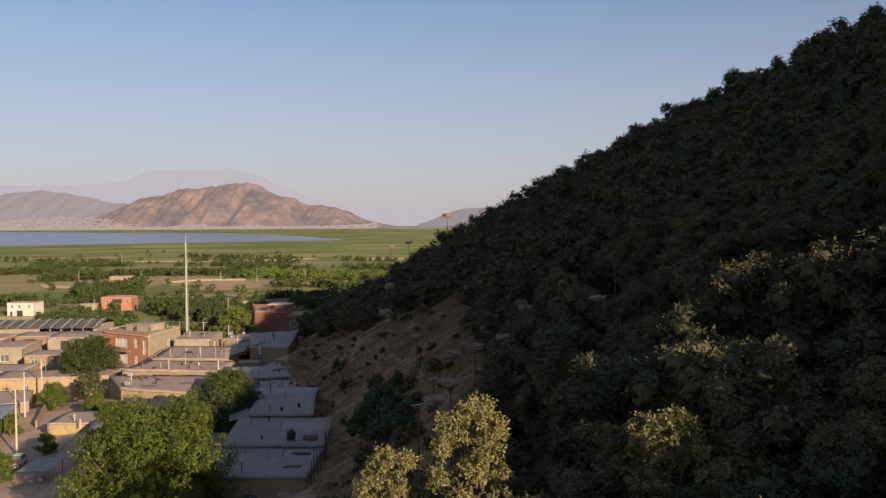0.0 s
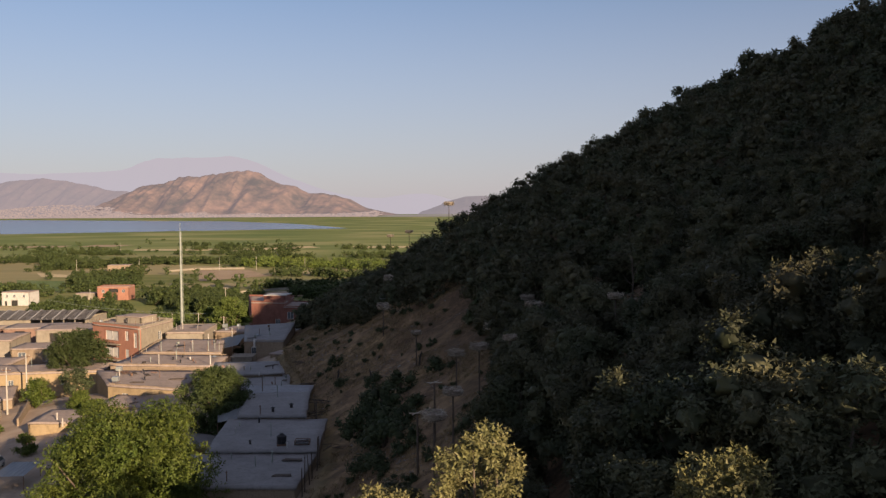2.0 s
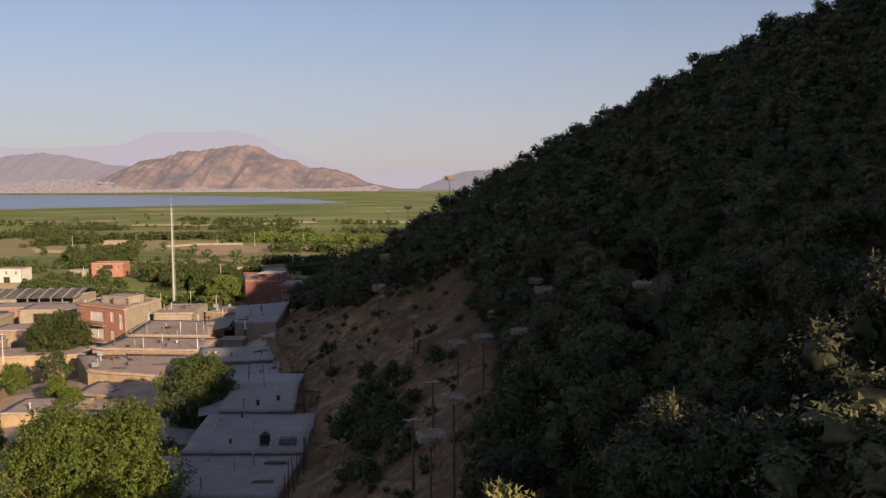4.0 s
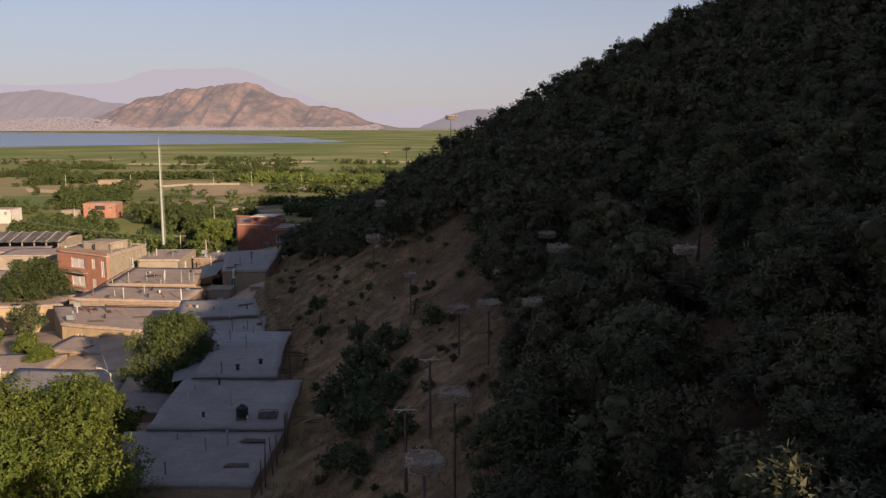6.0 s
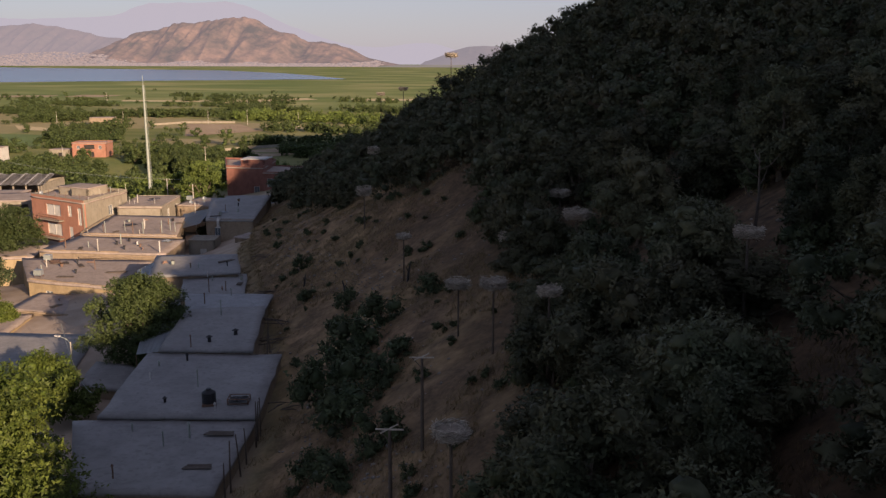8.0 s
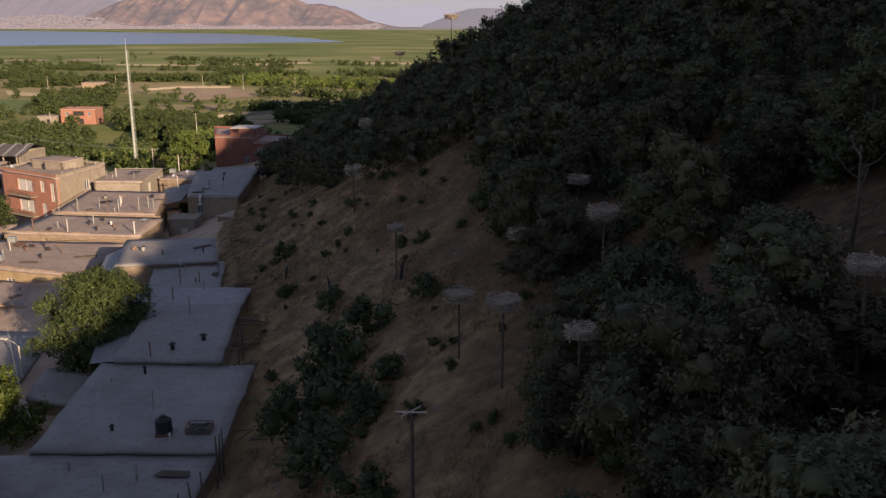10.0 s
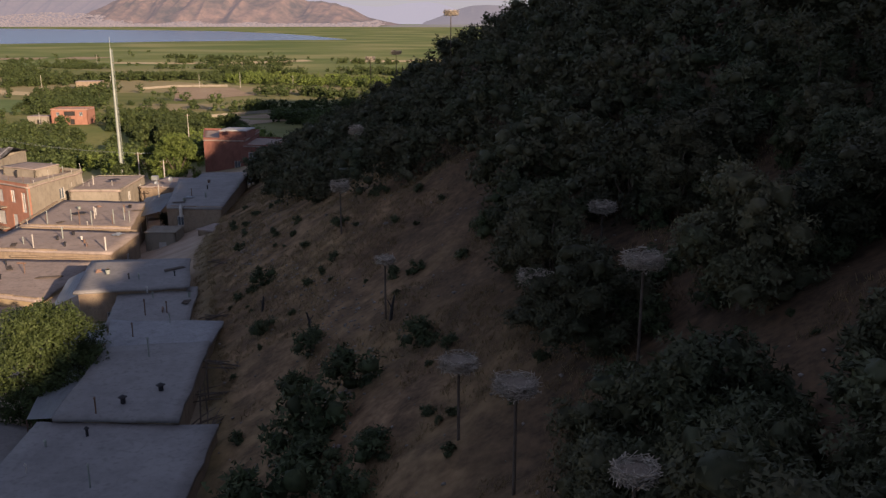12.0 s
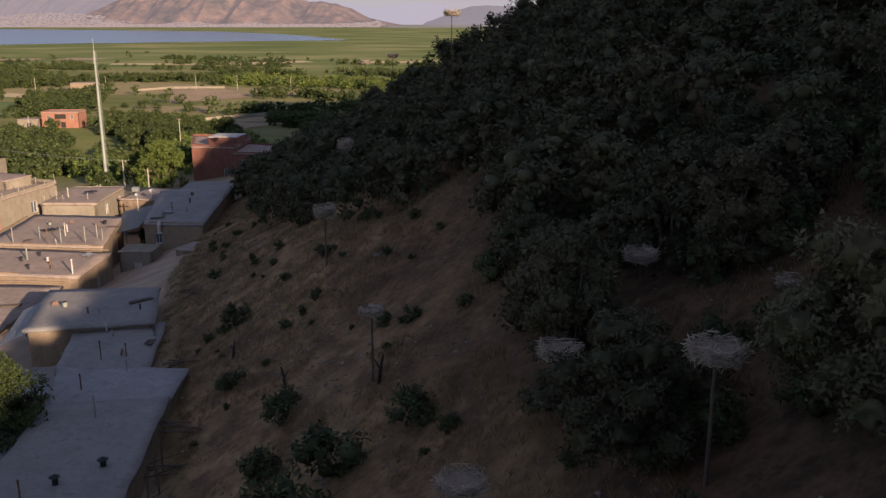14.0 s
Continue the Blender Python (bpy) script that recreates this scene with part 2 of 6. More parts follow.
M_MUD = material("mud_plaster", (0.246, 0.187, 0.132), (0.297, 0.234, 0.166), (0.187, 0.140, 0.102), 0.5, 7, 0.95, 0.5, stain=0.45)
M_YELLOW = material("ochre_plaster", (0.314, 0.236, 0.135), (0.344, 0.266, 0.161), (0.254, 0.191, 0.116), 0.6, 7, 0.9, 0.3, stain=0.45)
M_CONCRETE = material("concrete_plaster", (0.248, 0.216, 0.168), (0.296, 0.264, 0.212), (0.192, 0.168, 0.136), 0.5, 8, 0.9, 0.3, stain=0.45)
M_REDBRICK = material("red_brick", (0.215, 0.092, 0.070), (0.255, 0.115, 0.088), (0.178, 0.074, 0.055), 0.6, 9, 0.85, 0.25, stain=0.40)
M_SALMON = material("orange_brick", (0.31, 0.150, 0.104), (0.37, 0.182, 0.126), (0.25, 0.118, 0.080), 0.6, 9, 0.85, 0.25, stain=0.30)
M_WHITE = material("white_paint", (0.476, 0.463, 0.433), (0.527, 0.510, 0.480), (0.399, 0.383, 0.348), 0.7, 9, 0.7, 0.1, stain=0.40)
# near-black colour for the shade inside open doorways
M_DARK = material("dark_room", (0.03, 0.028, 0.026), (0.045, 0.042, 0.04), None, 1, 9, 0.9, 0)
M_BLACK = material("black_plastic", (0.02, 0.02, 0.022), (0.03, 0.03, 0.033), None, 2, 20, 0.5, 0.1)
M_RUST = material("rusty_iron", (0.13, 0.075, 0.05), (0.19, 0.12, 0.085), None, 4, 40, 0.8, 0.3)
M_REDPAINT = material("red_car_paint", (0.55, 0.03, 0.02), (0.6, 0.04, 0.03), (0.5, 0.03, 0.02), 1, 9, 0.35, 0)
M_STONE = material("pale_stones", (0.17, 0.15, 0.13), (0.24, 0.215, 0.19), None, 1, 9, 0.9, 0.4, island=0.3)


def glass_material():
    m = bpy.data.materials.new("window_glass")
    m.use_nodes = True
    b = m.node_tree.nodes["Principled BSDF"]
    b.inputs["Base Color"].default_value = (0.10, 0.12, 0.14, 1)
    b.inputs["Roughness"].default_value = 0.08
    b.inputs["Specular IOR Level"].default_value = 0.7
    return m


M_GLASS = glass_material()


def ground_material():
    m = bpy.data.materials.new("earth_and_fields")
    m.use_nodes = True
    nt = m.node_tree
    N, L = nt.nodes.new, nt.links.new
    bsdf = nt.nodes["Principled BSDF"]
    bsdf.inputs["Roughness"].default_value = 0.95
    bsdf.inputs["Specular IOR Level"].default_value = 0.15
    geo, cov = N("ShaderNodeNewGeometry"), N("ShaderNodeAttribute")
    cov.attribute_name = "cover"
    sep = N("ShaderNodeSeparateColor")
    L(cov.outputs["Color"], sep.inputs[0])

    def noise_of(scale, detail=6, stretch=None):
        n = N("ShaderNodeTexNoise")
        n.inputs["Scale"].default_value, n.inputs["Detail"].default_value = scale, detail
        if stretch:
            mp = N("ShaderNodeMapping")
            mp.inputs["Scale"].default_value = stretch
            L(geo.outputs["Position"], mp.inputs["Vector"])
            L(mp.outputs["Vector"], n.inputs["Vector"])
        else:
            L(geo.outputs["Position"], n.inputs["Vector"])
        return n.outputs["Fac"]

    def ramp(fac, *stops):
        r = N("ShaderNodeValToRGB")
        els = r.color_ramp.elements
        for i, (p, c) in enumerate(stops):
            e = els[i] if i < 2 else els.new(p)
            e.position, e.color = p, (*c, 1)
        L(fac, r.inputs[0])
        return r.outputs[0]

    def mixed(fac, a, b):
        x = N("ShaderNodeMix")
        x.data_type = "RGBA"
        L(fac, x.inputs[0]), L(a, x.inputs[6]), L(b, x.inputs[7])
        return x.outputs[2]
    # dry hillside: bare soil, straw grass, grey stones
    hill = ramp(noise_of(0.35, 9), (0.34, (0.112, 0.070, 0.042)), (0.66, (0.31, 0.196, 0.110)), (0.5, (0.19, 0.119, 0.067)))
    hill2 = ramp(noise_of(2.6, 6), (0.36, (0.092, 0.060, 0.037)), (0.64, (0.34, 0.228, 0.132)))
    half = N("ShaderNodeValue")
    half.outputs[0].default_value = 0.4
    hill = mixed(half.outputs[0], hill, hill2)
    broad = ramp(noise_of(0.085, 4), (0.38, (0.0, 0.0, 0.0)), (0.62, (0.62, 0.62, 0.62)))
    straw = ramp(noise_of(0.9, 8), (0.35, (0.21, 0.140, 0.070)), (0.65, (0.37, 0.258, 0.132)))
    hill = mixed(broad, hill, straw)
    # darker soil paints in the deeper shade up by the wood
    shade_soil = ramp(noise_of(1.3, 8), (0.36, (0.050, 0.035, 0.023)), (0.64, (0.135, 0.088, 0.053)))
    hill = mixed(cov.outputs["Alpha"], hill, shade_soil)
    clods = ramp(noise_of(0.55, 10), (0.42, (0.0, 0.0, 0.0)), (0.62, (0.75, 0.75, 0.75)))
    dark = ramp(noise_of(4.0, 4), (0.4, (0.056, 0.038, 0.025)), (0.6, (0.112, 0.076, 0.046)))
    hill = mixed(clods, hill, dark)
    # village earth
    earth = ramp(noise_of(0.3, 7), (0.35, (0.31, 0.24, 0.18)), (0.65, (0.42, 0.335, 0.26)))
    # fields in strips across the plain, marsh green beyond
    vor = N("ShaderNodeTexVoronoi")
    vor.inputs["Scale"].default_value = 1.0
    mp = N("ShaderNodeMapping")
    mp.inputs["Scale"].default_value = (0.0085, 0.013, 0.0)
    mp.inputs["Rotation"].default_value = (0, 0, 0.15)
    L(geo.outputs["Position"], mp.inputs["Vector"])
    L(mp.outputs["Vector"], vor.inputs["Vector"])
    sepv = N("ShaderNodeSeparateColor")
    L(vor.outputs["Color"], sepv.inputs[0])
    fields = ramp(sepv.outputs[0], (0.0, (0.11, 0.135, 0.040)), (0.25, (0.17, 0.185, 0.055)), (0.45, (0.14, 0.155, 0.050)), (0.60, (0.36, 0.29, 0.165)), (0.80, (0.27, 0.23, 0.12)), (1.0, (0.20, 0.205, 0.075)))
    streak = ramp(noise_of(0.05, 5, (0.25, 1.0, 1.0)), (0.35, (0.11, 0.135, 0.04)), (0.65, (0.24, 0.225, 0.095)))
    q = N("ShaderNodeValue")
    q.outputs[0].default_value = 0.4
    fields = mixed(q.outputs[0], fields, streak)
    marsh = ramp(noise_of(0.012, 9, (0.5, 0.8, 1.0)), (0.36, (0.105, 0.150, 0.040)), (0.50, (0.155, 0.190, 0.060)), (0.66, (0.27, 0.265, 0.115)))
    col = mixed(sep.outputs[2], fields, marsh)
    col = mixed(sep.outputs[1], col, earth)
    col = mixed(sep.outputs[0], col, hill)
    L(col, bsdf.inputs["Base Color"])
    bp = N("ShaderNodeBump")
    bp.inputs["Strength"].default_value, bp.inputs["Distance"].default_value = 0.6, 0.15
    L(noise_of(1.7, 9), bp.inputs["Height"])
    L(bp.outputs["Normal"], bsdf.inputs["Normal"])
    return m


# ---- ground, lake and distance ----
def spaced(lo, hi, step, far_lo, far_hi, growth=1.16):
    mid = list(np.arange(lo, hi + step / 2, step))
    s, v = step, mid[-1]
    while v < far_hi:
        s *= growth
        v += s
        mid.append(v)
    s, v, left = step, mid[0], []
    while v > far_lo:
        s *= growth
        v -= s
        left.append(v)
    return np.array(left[::-1] + mid)


def build_ground():
    xs, ys = spaced(-70, 45, 1.1, -3300, 2500), spaced(5, 190, 1.1, -400, 4800, 1.12)
    X, Y = np.meshgrid(xs, ys)
    Z = ground_z(X, Y)
    nx, ny = len(xs), len(ys)
    i = np.arange(nx * ny).reshape(ny, nx)
    f = np.stack([i[:-1, :-1], i[:-1, 1:], i[1:, 1:], i[1:, :-1]], -1).reshape(-1, 4)
    me = mesh_of("ground", np.stack([X, Y, Z], -1), f, ground_material(), True)
    at = me.color_attributes.new("cover", "FLOAT_COLOR", "POINT")
    u = X - foot(Y)
    hill = smooth(-2.5, 1.0, u) * (1 - smooth(300, 380, Y))
    vill = (1 - hill) * (1 - smooth(225, 262, Y + 0.25 * (X + 80))) * smooth(-190, -150, X)
    marsh = smooth(640, 760, Y + 0.12 * X + 60 * value_noise(X, Y, 180, 5))
    # mask of that painted shade: grows up the slope, noisy at its edge
    shade_soil = smooth(9, 21, u + 4 * value_noise(X, Y, 7, 15) + 1.5 * value_noise(X, Y, 2.4, 16) - 9 * smooth(112, 128, Y))
    c = np.stack([hill, vill, marsh, shade_soil], -1).astype(np.float32)
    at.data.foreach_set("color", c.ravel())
    return tagged(new("ground", me), "dry hillside sloping down to a village and green plain", "ground", kind="structure")


build_ground()


def water_material():
    m = bpy.data.materials.new("lake_water")
    m.use_nodes = True
    nt = m.node_tree
    b = nt.nodes["Principled BSDF"]
    b.inputs["Base Color"].default_value = (0.09, 0.13, 0.19, 1)
    b.inputs["Roughness"].default_value = 0.25
    n = nt.nodes.new("ShaderNodeTexNoise")
    n.inputs["Scale"].default_value = 0.05
    n.inputs["Detail"].default_value = 8
    bp = nt.nodes.new("ShaderNodeBump")
    bp.inputs["Strength"].default_value = 0.5
    nt.links.new(n.outputs["Fac"], bp.inputs["Height"])
    nt.links.new(bp.outputs["Normal"], b.inputs["Normal"])
    return m


def build_lake():
    """A long shallow lake whose tip tapers into the marsh towards +x."""
    ends = np.linspace(0, 1, 160)
    nx = np.interp(ends, (0, 0.5, 0.75, 1), (-2300, -900, -570, -368))
    near = np.interp(nx, (-2300, -900, -570, -480, -368), (1150, 1402, 1586, 1648, 1690)) + 9 * value_noise(nx, nx * 0, 45, 8)
    fx = np.interp(ends, (0, 0.5, 0.75, 0.9, 1), (-3300, -1930, -916, -560, -367))
    far = np.interp(fx, (-3300, -1930, -1374, -916, -647, -518, -396, -367), (3000, 3016, 2756, 2543, 2211, 2001, 1757, 1700)) + 14 * value_noise(fx, fx * 0, 70, 9) * (1 - ends)
    xs = ends
    v = np.concatenate([np.stack([nx, near, 0 * xs + 0.25], -1), np.stack([fx, far, 0 * xs + 0.25], -1)])
    n = len(xs)
    i = np.arange(n - 1)
    f = np.stack([i, i + 1, i + 1 + n, i + n], -1)
    tagged(new("water", mesh_of("water", v, f, water_material())), "calm pale blue lake among green marshes", "lake", kind="structure")


build_lake()


def hazed_material(name, c1, c2, c3, haze, amount):
    """Rock and scrub far off, with the hazy air before it painted in as emission."""
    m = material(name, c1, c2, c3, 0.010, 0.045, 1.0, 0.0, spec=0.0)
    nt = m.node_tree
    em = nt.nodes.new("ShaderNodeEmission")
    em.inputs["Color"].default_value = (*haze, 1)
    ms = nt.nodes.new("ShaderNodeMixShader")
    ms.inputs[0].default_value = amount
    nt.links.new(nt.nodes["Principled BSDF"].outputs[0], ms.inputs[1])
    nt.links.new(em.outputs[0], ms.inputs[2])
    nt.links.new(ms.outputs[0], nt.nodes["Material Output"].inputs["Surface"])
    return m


def build_range(name, label, x0, x1, y0, depth, profile, rough, seed, mat):
    """A range of hills: profile gives (x, height) along the crest, ribs and gullies down its face."""
    xs, vs = np.linspace(x0, x1, 520), np.linspace(0, 1, 90)
    px, pz = zip(*profile)
    H = np.interp(xs, px, pz)
    ker = np.ones(15) / 15
    H = np.convolve(np.pad(H, 7, mode="edge"), ker, "valid") + rough * 1.3 * value_noise(xs, xs * 0, 31, seed + 7) * np.minimum(1, H / 80)
    X, V = np.meshgrid(xs, vs)
    ridge = np.where(V < 0.62, V / 0.62, 1 - (V - 0.62) / 0.38)
    ribs = np.abs(value_noise(X, V * 110, 105, seed)) * 0.26 + np.abs(value_noise(X, V * 90, 42, seed + 1)) * 0.13
    Z = H[None, :] * np.clip(ridge ** 0.75 - ribs * ridge * (1.06 - ridge) * 2.7 * rough, 0, 2)
    Z = Z + rough * 1.8 * value_noise(X, V * 300, 26, seed + 2) * ridge * (H[None, :] / 120) - 2
    Z = Z + rough * ridge * (H[None, :] / 150) * (4 * np.abs(value_noise(X + 30 * V, V * 420, 38, seed + 5)) + 2.4 * value_noise(X, V * 500, 13, seed + 6)) * np.minimum(1, 3 * (1 - ridge) + 0.15) - rough * 1.0 * ridge * (H[None, :] / 150)
    Y = y0 + V * depth + 25 * value_noise(X, V * 200, 90, seed + 3)
    n, r = len(xs), len(vs)
    i = np.arange(n * r).reshape(r, n)
    f = np.stack([i[:-1, :-1], i[:-1, 1:], i[1:, 1:], i[1:, :-1]], -1).reshape(-1, 4)
    tagged(new(name, mesh_of(name, np.stack([X, Y, Z], -1), f, mat, False)), label, "mountain", kind="structure")


# each range carries its haze as emission; the farthest is almost all haze
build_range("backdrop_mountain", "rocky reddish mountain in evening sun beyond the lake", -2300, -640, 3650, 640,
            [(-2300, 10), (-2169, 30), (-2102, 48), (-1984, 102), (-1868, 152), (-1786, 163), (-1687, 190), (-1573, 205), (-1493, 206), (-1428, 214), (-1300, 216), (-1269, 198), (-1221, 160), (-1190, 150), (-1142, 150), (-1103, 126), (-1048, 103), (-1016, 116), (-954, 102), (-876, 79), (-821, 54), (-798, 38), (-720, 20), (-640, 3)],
            1.5, 21, hazed_material("hazed_mountain_rock", (0.30, 0.195, 0.140), (0.045, 0.046, 0.030), (0.09, 0.07, 0.05), (0.205, 0.178, 0.190), 0.48))
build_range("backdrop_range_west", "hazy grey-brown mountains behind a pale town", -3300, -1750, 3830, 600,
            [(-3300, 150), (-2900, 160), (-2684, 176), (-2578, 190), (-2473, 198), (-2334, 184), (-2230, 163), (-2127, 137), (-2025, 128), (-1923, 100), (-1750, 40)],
            1.0, 31, hazed_material("hazed_west_rock", (0.26, 0.20, 0.17), (0.17, 0.15, 0.12), None, (0.205, 0.186, 0.205), 0.80))
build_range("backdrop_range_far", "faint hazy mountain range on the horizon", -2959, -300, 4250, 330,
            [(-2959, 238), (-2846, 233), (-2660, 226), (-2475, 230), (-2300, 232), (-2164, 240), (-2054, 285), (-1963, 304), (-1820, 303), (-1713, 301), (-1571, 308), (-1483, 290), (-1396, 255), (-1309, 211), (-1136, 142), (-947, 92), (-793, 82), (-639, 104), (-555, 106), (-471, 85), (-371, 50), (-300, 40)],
            0.35, 41, hazed_material("hazed_far_rock", (0.25, 0.20, 0.19), (0.2, 0.17, 0.16), None, (0.285, 0.272, 0.300), 0.985))
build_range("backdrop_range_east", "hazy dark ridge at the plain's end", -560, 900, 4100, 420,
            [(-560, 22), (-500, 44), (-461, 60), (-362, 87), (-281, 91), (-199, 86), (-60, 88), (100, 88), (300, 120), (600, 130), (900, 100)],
            0.5, 51, hazed_material("hazed_east_rock", (0.16, 0.14, 0.12), (0.13, 0.12, 0.10), None, (0.20, 0.188, 0.21), 0.74))

# ---- houses ----
def wall_mesh(length, z0, z1, openings, thick=0.3):
    """A wall along x from 0 to length, its face at y = 0, with real openings."""
    us = sorted({0.0, length, *[v for o in openings for v in o[0:2]]})
    zs = sorted({z0, z1, *[v for o in openings for v in o[2:4]]})
    bm = bmesh.new()
    grid = {(a, c): bm.verts.new((a, 0, c)) for a in us for c in zs}
    for a, b in zip(us, us[1:]):
        for c, d in zip(zs, zs[1:]):
            if not any(o[0] <= (a + b) / 2 <= o[1] and o[2] <= (c + d) / 2 <= o[3] for o in openings):
                bm.faces.new((grid[a, c], grid[b, c], grid[b, d], grid[a, d]))
    bmesh.ops.delete(bm, geom=[v for v in bm.verts if not v.link_faces], context="VERTS")
    out = bmesh.ops.extrude_face_region(bm, geom=bm.faces[:])
    bmesh.ops.translate(bm, vec=(0, -thick, 0), verts=[g for g in out["geom"] if isinstance(g, bmesh.types.BMVert)])
    return bm


def add_opening(wall, o, frame_mat):
    u0, u1, z0, z1, kind = o
    if kind == "hole":
        # a near-black panel stands in for the unlit room behind
        part("dark_room", box_bm(u0, u1, -0.62, -0.5, z0, z1), M_DARK, wall)
        return
    if kind == "door":
        door = part("door", box_bm(u0, u1, -0.16, -0.10, z0, z1), frame_mat, wall)
        bm = bmesh.new()
        for k in (0.12, 0.56):
            add_box(bm, u0 + 0.12, u1 - 0.12, -0.10, -0.085, z0 + (z1 - z0) * k, z0 + (z1 - z0) * (k + 0.34))
        part("door_panel", bm, frame_mat, door)
        part("handle", box_bm(u1 - 0.16, u1 - 0.10, -0.10, -0.04, z0 + 1.0, z0 + 1.12), M_RUST, door)
        return
    if kind == "curtain":
        part("curtain", box_bm(u0 + 0.09, u1 - 0.09, -0.26, -0.235, z0 + 0.09, z1 - 0.09), M_WHITE, wall, "pale curtain behind the glass")
        return part("window_frame", frame_bm(u0, u1, z0, z1), frame_mat, wall)
    win = part("window", box_bm(u0, u1, -0.22, -0.20, z0, z1), M_GLASS, wall, "dusty window glass")
    part("window_frame", frame_bm(u0, u1, z0, z1), frame_mat, win)
    part("window_sill", box_bm(u0 - 0.08, u1 + 0.08, -0.08, 0.10, z0 - 0.09, z0 - 0.005), M_CONCRETE, win)


def frame_bm(u0, u1, z0, z1):
    bm = bmesh.new()
    w = 0.09
    for a in ((u0, u0 + w, z0, z1), (u1 - w, u1, z0, z1), (u0 + w, u1 - w, z0, z0 + w), (u0 + w, u1 - w, z1 - w, z1), ((u0 + u1) / 2 - 0.03, (u0 + u1) / 2 + 0.03, z0 + w, z1 - w)):
        add_box(bm, a[0], a[1], -0.19, -0.10, a[2], a[3])
    return bm


def roof_mesh(quad, z, thick, over, mat, wave=0.06, n=12, seed=1, tilt=(0, 0)):
    """An uneven flat roof over four corners, hanging over the walls."""
    q = np.array(quad, float)
    c = q.mean(0)
    q = q + np.sign(1) * (q - c) / np.linalg.norm(q - c, axis=1)[:, None] * over * 1.3
    t = np.linspace(0, 1, n)
    A, B = np.meshgrid(t, t)
    P = (1 - B)[..., None] * ((1 - A)[..., None] * q[0] + A[..., None] * q[1]) + B[..., None] * ((1 - A)[..., None] * q[3] + A[..., None] * q[2])
    edge = np.minimum(np.minimum(A, 1 - A), np.minimum(B, 1 - B)) < 1e-6
    P = P + edge[..., None] * 0.10 * np.stack([value_noise(P[..., 1], P[..., 0], 1.7, seed), value_noise(P[..., 0], P[..., 1], 1.9, seed + 4)], -1)
    top = z + wave * value_noise(P[..., 0], P[..., 1], 2.3, seed) + tilt[0] * (A - 0.5) + tilt[1] * (B - 0.5)
    top = top + edge * 0.03
    up = np.concatenate([P, top[..., None]], -1).reshape(-1, 3)
    lo = up - (0, 0, thick)
    i = np.arange(n * n).reshape(n, n)
    f = np.stack([i[:-1, :-1], i[1:, :-1], i[1:, 1:], i[:-1, 1:]], -1).reshape(-1, 4)
    ring = np.concatenate([i[0, :], i[1:, -1], i[-1, -2::-1], i[-2:0:-1, 0]])
    nx = np.roll(ring, -1)
    m = n * n
    sides = np.stack([ring, nx, nx + m, ring + m], -1)
    return mesh_of("roof", np.concatenate([up, lo]), np.concatenate([f, f[:, ::-1] + m, sides]), mat)


def house(name, label, quad, z_top, z_base, wall_mat, roof_mat, openings=None, over=0.12, slab=0.28, frame_mat=None, seed=1, tilt=(0, 0), parapet=0.0, rim=None, group="village houses", sides=None):
    """A flat-roofed house: four walls with openings, an uneven roof. Corners run clockwise from the far left one."""
    thing = empty(name, label, "house", group)
    zt = z_top - slab + 0.02
    for k in range(4):
        a, b = Vector((*quad[k], 0)), Vector((*quad[(k + 1) % 4], 0))
        ops = (openings or {}).get(k, [])
        w = part("wall", wall_mesh((b - a).length, z_base, zt, ops), (sides or {}).get(k, wall_mat), thing)
        ang = math.atan2(b.y - a.y, b.x - a.x)
        w.matrix_basis = pose(a.x, a.y, 0, 0, 0, math.degrees(ang))
        for o in ops:
            add_opening(w, o, frame_mat or M_WHITE)
        if parapet:
            p = part("parapet", box_bm(0.02, (b - a).length - 0.02, -0.2, 0.04, z_top - 0.1, z_top + parapet), (sides or {}).get(k, wall_mat), thing)
            p.matrix_basis = w.matrix_basis.copy()
    if rim:
        a, b = Vector((*quad[2], 0)), Vector((*quad[3], 0))
        r = part("roof_edge", box_bm(-0.1, (b - a).length + 0.1, 0.17, 0.27, z_top - 0.22, z_top + 0.10, bevel=0.02), rim, thing, "pale worn roof edging")
        r.matrix_basis = pose(a.x, a.y, 0, 0, 0, math.degrees(math.atan2(b.y - a.y, b.x - a.x)))
    part("roof", roof_mesh(quad, z_top, slab, over, roof_mat, seed=seed, tilt=tilt), roof_mat, thing)
    return thing


def rect(x, y, w, d, turn):
    """Four corners, clockwise from the far left, of a rectangle whose near-left corner is at x, y."""
    a = radians(turn)
    ux, uy = math.cos(a), math.sin(a)
    vx, vy = -uy, ux
    return [(x + vx * d, y + vy * d), (x + ux * w + vx * d, y + uy * w + vy * d), (x + ux * w, y + uy * w), (x, y)]


# row of houses under the hillside, in its shade
house("house", "low house with a smooth grey felt roof below the slope", [(-32.3, 97.0), (-21.2, 97.9), (-19.2, 85.3), (-30.0, 84.2)], 20.75, 15.5, M_MUD, M_BITUMEN,
      {2: [(3.0, 4.2, 17.2, 19.0, "window")], 3: [(3, 4, 15.8, 18.0, "door"), (7, 8.4, 17, 18.6, "window")]}, seed=3)
house("house", "low house with a grey roof and a mud wall", [(-31.6, 83.7), (-19.2, 85.0), (-18.5, 74.9), (-26.5, 74.1)], 20.45, 15.2, M_MUD, M_BITUMEN,
      {2: [(1.4, 2.5, 15.7, 18.9, "door"), (4.4, 6.0, 17.0, 18.8, "window")]}, seed=5)
